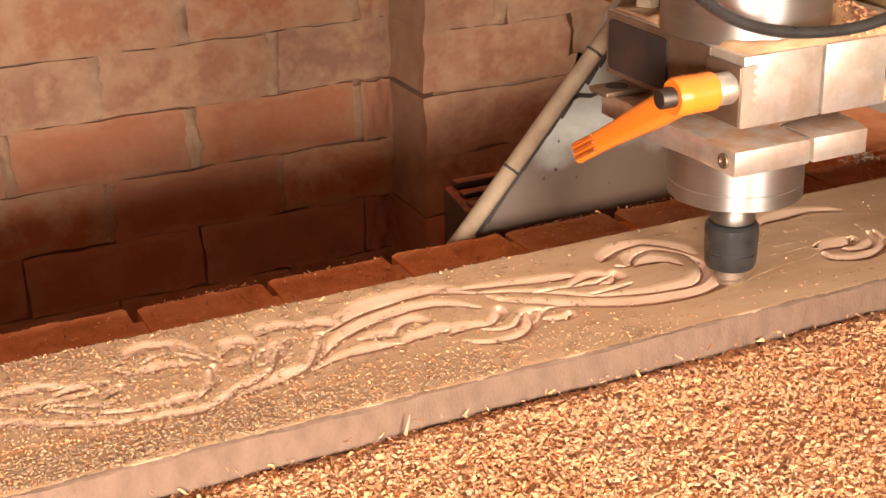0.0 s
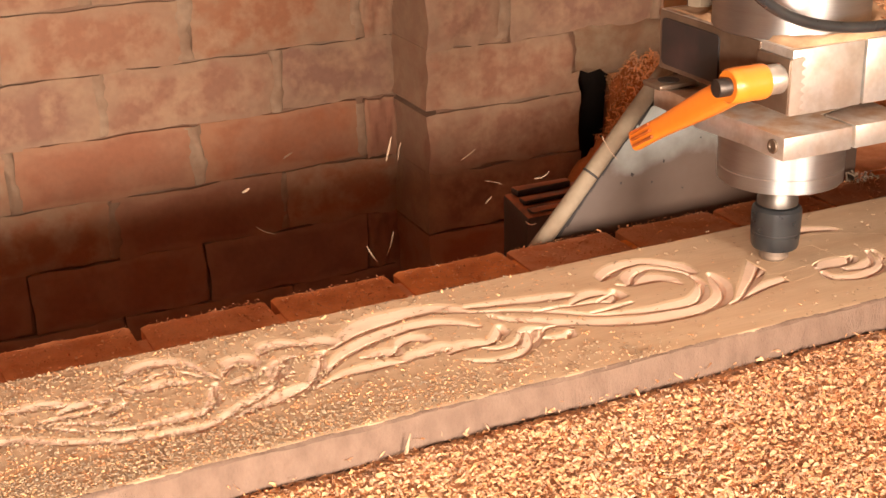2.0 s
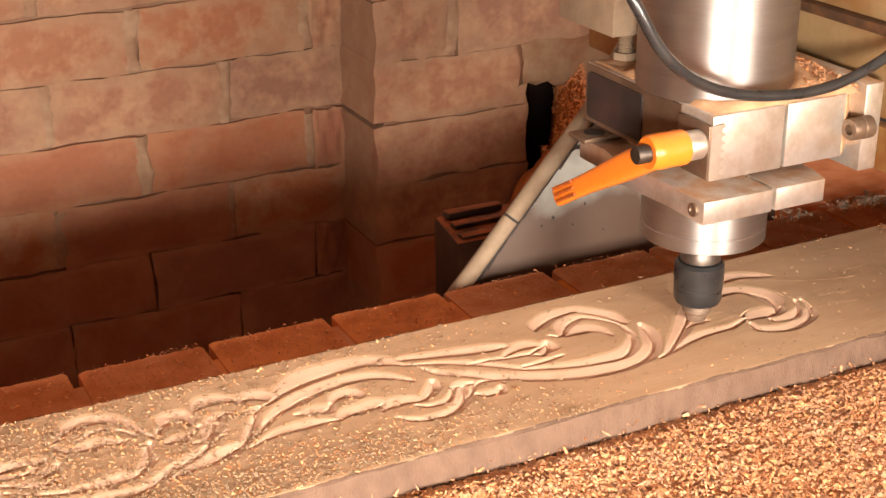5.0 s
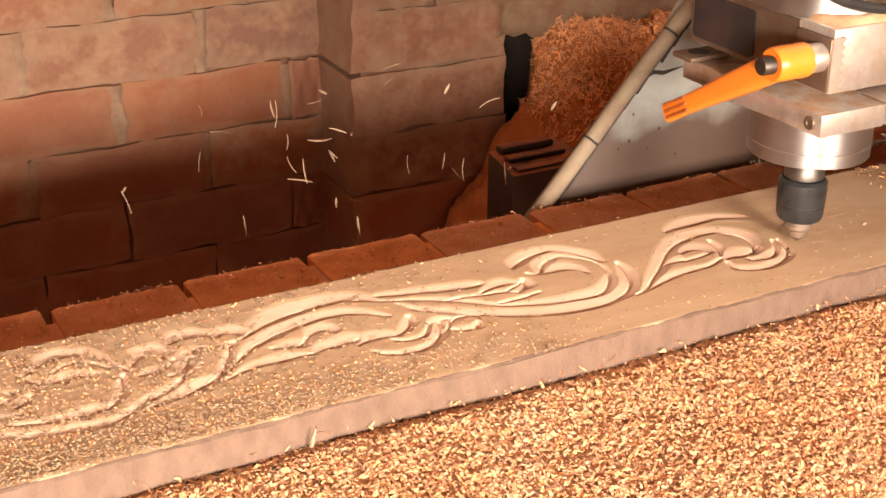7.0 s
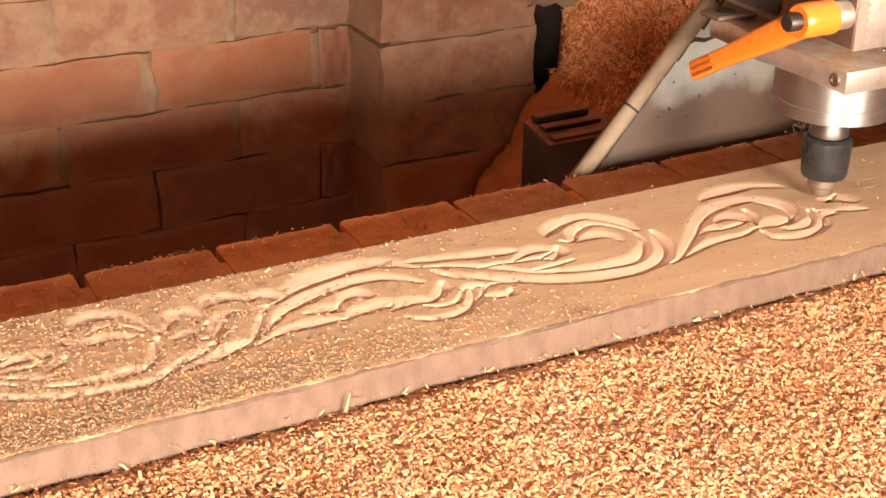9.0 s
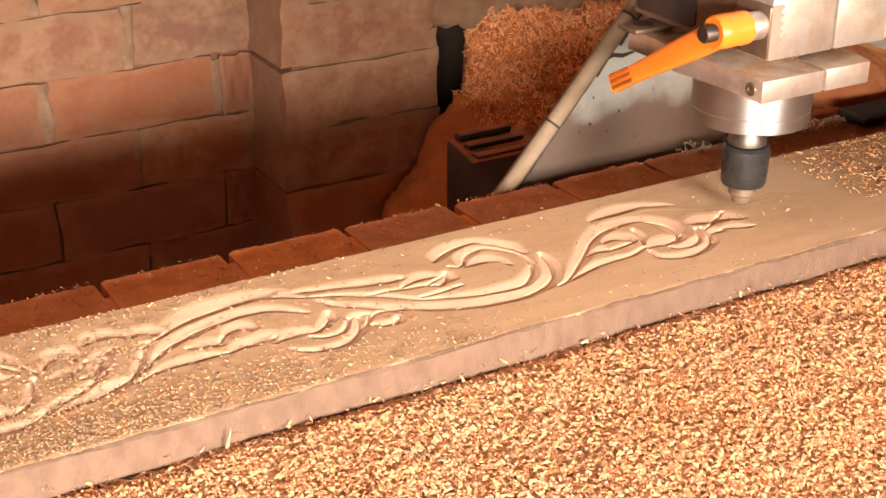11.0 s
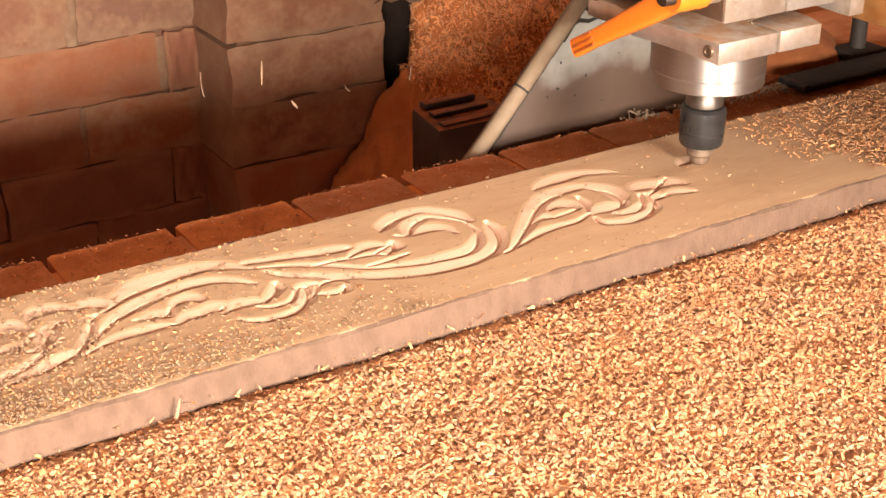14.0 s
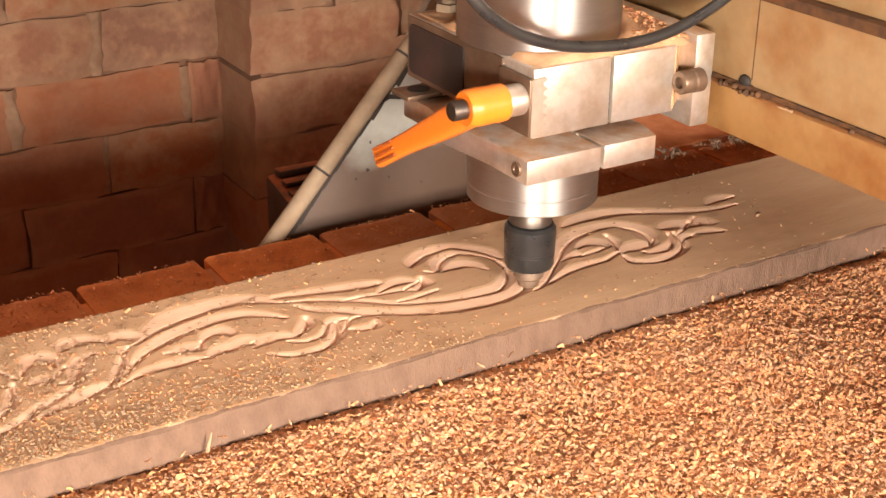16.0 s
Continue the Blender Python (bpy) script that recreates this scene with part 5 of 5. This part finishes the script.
    # hose looping round the spindle
    part("hose", tube([(-0.15, -0.05, 0.335), (-0.128, -0.08, 0.283), (-0.108, -0.086, 0.249), (-0.08, -0.086, 0.2265), (-0.045, -0.086, 0.213), (-0.005, -0.086, 0.207), (0.03, -0.086, 0.2075), (0.06, -0.086, 0.2145), (0.09, -0.086, 0.2275), (0.12, -0.084, 0.246), (0.18, -0.08, 0.30)], 0.0038, 14), M_RUBBER, c, "glossy black hose")
    # dust heaped on the clamp block
    xs, ys = np.linspace(-0.046, 0.083, 44), np.linspace(-0.063, 0.09, 50)
    gx, gy = np.meshgrid(xs, ys, indexing="ij")
    rr = np.hypot(gx, gy)
    edge = np.minimum(np.minimum(gx + 0.0465, 0.0835 - gx), np.minimum(gy + 0.0638, 0.0915 - gy))
    z = 0.1918 + np.clip(edge / 0.004, 0, 1) * (0.0006 + 0.011 * np.exp(-((gx - 0.066) / 0.016) ** 2 - ((gy + 0.015) / 0.04) ** 2) + 0.0045 * np.exp(-((rr - 0.058) / 0.007) ** 2) + 0.0008 * rough_noise(gx, gy, 240))
    z = np.where(edge < 0.0012, 0.1905, z)
    nx, ny = gx.shape
    i = (np.arange(nx - 1)[:, None] * ny + np.arange(ny - 1)[None]).ravel()
    part("dust_cover", mesh_np("dust_cover", np.stack([gx, gy, z], -1).reshape(-1, 3), np.stack([i, i + ny, i + ny + 1, i + 1], -1), M_FINE, True), None, c, "orange dust lying on the clamp block")
    rg = np.random.default_rng(31)
    n = 420
    x, y = rg.normal(0.064, 0.013, n).clip(-0.04, 0.08), rg.normal(-0.01, 0.035, n).clip(-0.06, 0.088)
    zz = 0.1935 + 0.011 * np.exp(-((x - 0.066) / 0.016) ** 2 - ((y + 0.015) / 0.04) ** 2)
    tagged(part("dust_litter", chips_mesh("dust_litter", np.stack([x, y, zz], -1), M_CHIP, rg, (0.003, 0.007), (0.0012, 0.0028), 0.6), None, c), "pale shavings on the clamp block", kind="stuff")
    return c


CARRIAGE = carriage()

# the cutter's way over the board
TRACK = [
    (0.0, 0.1551, -0.0183, -0.0068), (0.5, 0.2183, -0.0033, -0.005), (1.0, 0.2292, 0.0, -0.0064), (1.5, 0.2541, 0.0221, -0.0061),
    (2.0, 0.2321, 0.029, -0.0083), (2.4, 0.2223, 0.0372, -0.0035), (2.5, 0.2136, 0.015, -0.0086), (3.0, 0.229, 0.0269, -0.0107),
    (3.5, 0.2, 0.0095, -0.0036), (5.8, 0.2532, 0.0183, -0.0032), (5.9, 0.3215, 0.012, 0.0155), (6.0, 0.3193, 0.0118, 0.0149), (6.5, 0.3181, 0.0086, 0.0071),
    (7.0, 0.3208, -0.0036, 0.0021), (7.5, 0.3237, 0.0114, 0.0125), (8.0, 0.3237, 0.0117, 0.003), (8.5, 0.3409, 0.0012, 0.0039),
    (9.0, 0.3275, 0.0189, 0.0022), (9.5, 0.3079, 0.0125, 0.0025), (10.0, 0.3436, 0.0103, 0.0057), (12.5, 0.378, 0.0393, 0.0006),
    (13.0, 0.3996, 0.0434, -0.0003), (13.5, 0.3898, 0.0288, 0.0075), (14.0, 0.3876, 0.0286, 0.0003), (14.5, 0.3293, 0.0474, -0.0003),
    (15.0, 0.2661, 0.0709, -0.0028), (15.5, 0.2031, 0.0363, -0.0037), (16.0, 0.153, -0.0161, -0.0026),
]


# chips thrown up by the cutter, each one a curled sliver of its own
def flying_chips():
    rnd = random.Random(77)
    meshes = []
    for k in range(6):
        bm = bmesh.new()
        ln, wd, bend = rnd.uniform(0.009, 0.027), rnd.uniform(0.0006, 0.0014), rnd.uniform(0.1, 0.9)
        rings = []
        for a in range(6):
            u = a / 5 - 0.5
            x, z = ln * math.sin(bend * u) / bend, ln * (1 - math.cos(bend * u)) / bend
            w = wd * (1 - 1.2 * abs(u))
            rings.append([bm.verts.new((x, s * w, z + h)) for s, h in ((-1, -0.0003), (1, -0.0003), (1, 0.0003), (-1, 0.0003))])
        for p, q in zip(rings, rings[1:]):
            for a in range(4):
                bm.faces.new((p[a], p[(a + 1) % 4], q[(a + 1) % 4], q[a]))
        bm.faces.new(rings[0])
        bm.faces.new(rings[-1])
        meshes.append(finish(bm, "flying_chip", M_SLIVER, 50))
    flights = []
    # burst time, how many, and the span of air they cross at that moment (x, height at two depths)
    for t0, count, xs, near, far in BURSTS:
        for k in range(count):
            ob = tagged(new("flying_chip", meshes[k % 6]), "pale curled chip thrown off by the cutter", "wood chip", group="flying chips")
            v = rnd.random() ** 0.8
            y = 0.22 + 0.45 * rnd.random()
            u = (y - 0.3) / 0.3
            lo, hi = near[0] + (far[0] - near[0]) * u, near[1] + (far[1] - near[1]) * u
            x = xs[0] + (xs[1] - xs[0]) * rnd.random() + 0.13 * u
            flights.append((ob, t0 + rnd.uniform(-0.06, 0.06), Vector((x, y, lo + (hi - lo) * v)), [rnd.uniform(-180, 180) for _ in range(3)]))
    return flights


BURSTS = [(0.5, 58, (-0.38, 0.08), (-0.075, 0.05), (-0.21, -0.05)), (1.0, 5, (-0.25, 0.1), (-0.06, 0.06), (-0.19, -0.03)),
          (1.5, 3, (-0.1, 0.15), (-0.04, 0.08), (-0.15, 0.0)), (2.0, 14, (-0.2, 0.15), (-0.06, 0.06), (-0.2, -0.03)),
          (3.0, 26, (-0.36, 0.10), (-0.07, 0.09), (-0.21, 0.0)), (7.0, 38, (-0.12, 0.19), (-0.08, 0.10), (-0.22, 0.0)),
          (8.5, 4, (-0.1, 0.15), (-0.04, 0.06), (-0.18, -0.03)), (9.5, 2, (0.0, 0.2), (-0.02, 0.06), (-0.15, -0.03)),
          (12.5, 7, (-0.07, 0.28), (-0.08, 0.10), (-0.22, 0.0)), (13.0, 22, (-0.07, 0.28), (-0.08, 0.08), (-0.22, 0.0)),
          (13.5, 3, (0.0, 0.25), (-0.05, 0.08), (-0.2, -0.02)), (14.0, 5, (0.05, 0.25), (-0.05, 0.06), (-0.2, -0.02)), (14.5, 8, (0.0, 0.3), (-0.06, 0.08), (-0.2, 0.0))]
CHIPS = flying_chips()


# shavings lying on the far end of the board, swept off it patch by patch at the end
def swept_patches():
    rg = np.random.default_rng(61)
    patches = []
    for k, (x0, x1, y0, y1, n) in enumerate(((0.46, 0.56, -0.02, 0.09, 110), (0.50, 0.62, -0.06, 0.02, 170), (0.54, 0.66, 0.01, 0.09, 260), (0.62, 0.76, -0.06, 0.02, 240), (0.66, 0.80, 0.02, 0.09, 260), (0.78, 0.94, -0.06, 0.09, 380))):
        n *= 6
        x, y = x0 + (x1 - x0) * rg.beta(1.6, 1.3, n), rg.uniform(y0, y1, n)
        ob = new("shaving_patch", chips_mesh("shaving_patch", np.stack([x, y, 0.0004 + rg.uniform(0, 0.0014, n)], -1), M_BROWNCHIP, rg, (0.002, 0.0075), (0.0008, 0.0022), 0.3, curl=(0.2, 1.5)))
        tagged(ob, "patch of brown shavings covering the uncarved end of the board", "wood shavings", kind="stuff")
        patches.append((ob, 14.75 + 0.2 * k))
    return patches


PATCHES = swept_patches()


def motions():
    walk(GANTRY, [(t, pose(x, 0, 0)) for t, x, y, z in TRACK])
    walk(CARRIAGE, [(t, pose(x, y, z)) for t, x, y, z in TRACK])
    for t, ob in UNCUT:
        walk(ob, [(0.0, pose(0, 0, 0)), (t, pose(0, 0, 0)), (t + 0.2, pose(0, 0, -0.014)), (16.0, pose(0, 0, -0.014))])
    for ob, t in PATCHES:
        walk(ob, [(0.0, pose(0, 0, 0)), (t, pose(0, 0, 0)), (t + 0.25, pose(0.15, 0.22, 0.012)), (t + 0.5, pose(0.2, 0.5, -0.6)), (16.0, pose(0.2, 0.5, -0.6))])
    for ob, t, p, spin in CHIPS:
        # thrown off the cutter, past p at time t, and down behind the bed
        x0, y0, z0 = next((x, y, z) for s, x, y, z in reversed(TRACK) if s <= max(t - 0.25, 0.0))
        start, end = pose(x0 - 0.03 + 0.06 * ((7.3 * p.x) % 1), y0 + 0.03 * ((5.1 * p.y) % 1), -0.013, 0, 0, spin[2]), pose(p.x - 0.18, min(p.y + 0.2, 0.95), -0.79, *[a + 50 for a in spin])
        rows = [(0.0, start)] if t > 0.35 else []
        rows += [(max(t - 0.25, 0.05), start), (t, pose(*p, *[a + 25 for a in spin])), (t + 0.4, end), (16.0, end)]
        walk(ob, rows)


motions()
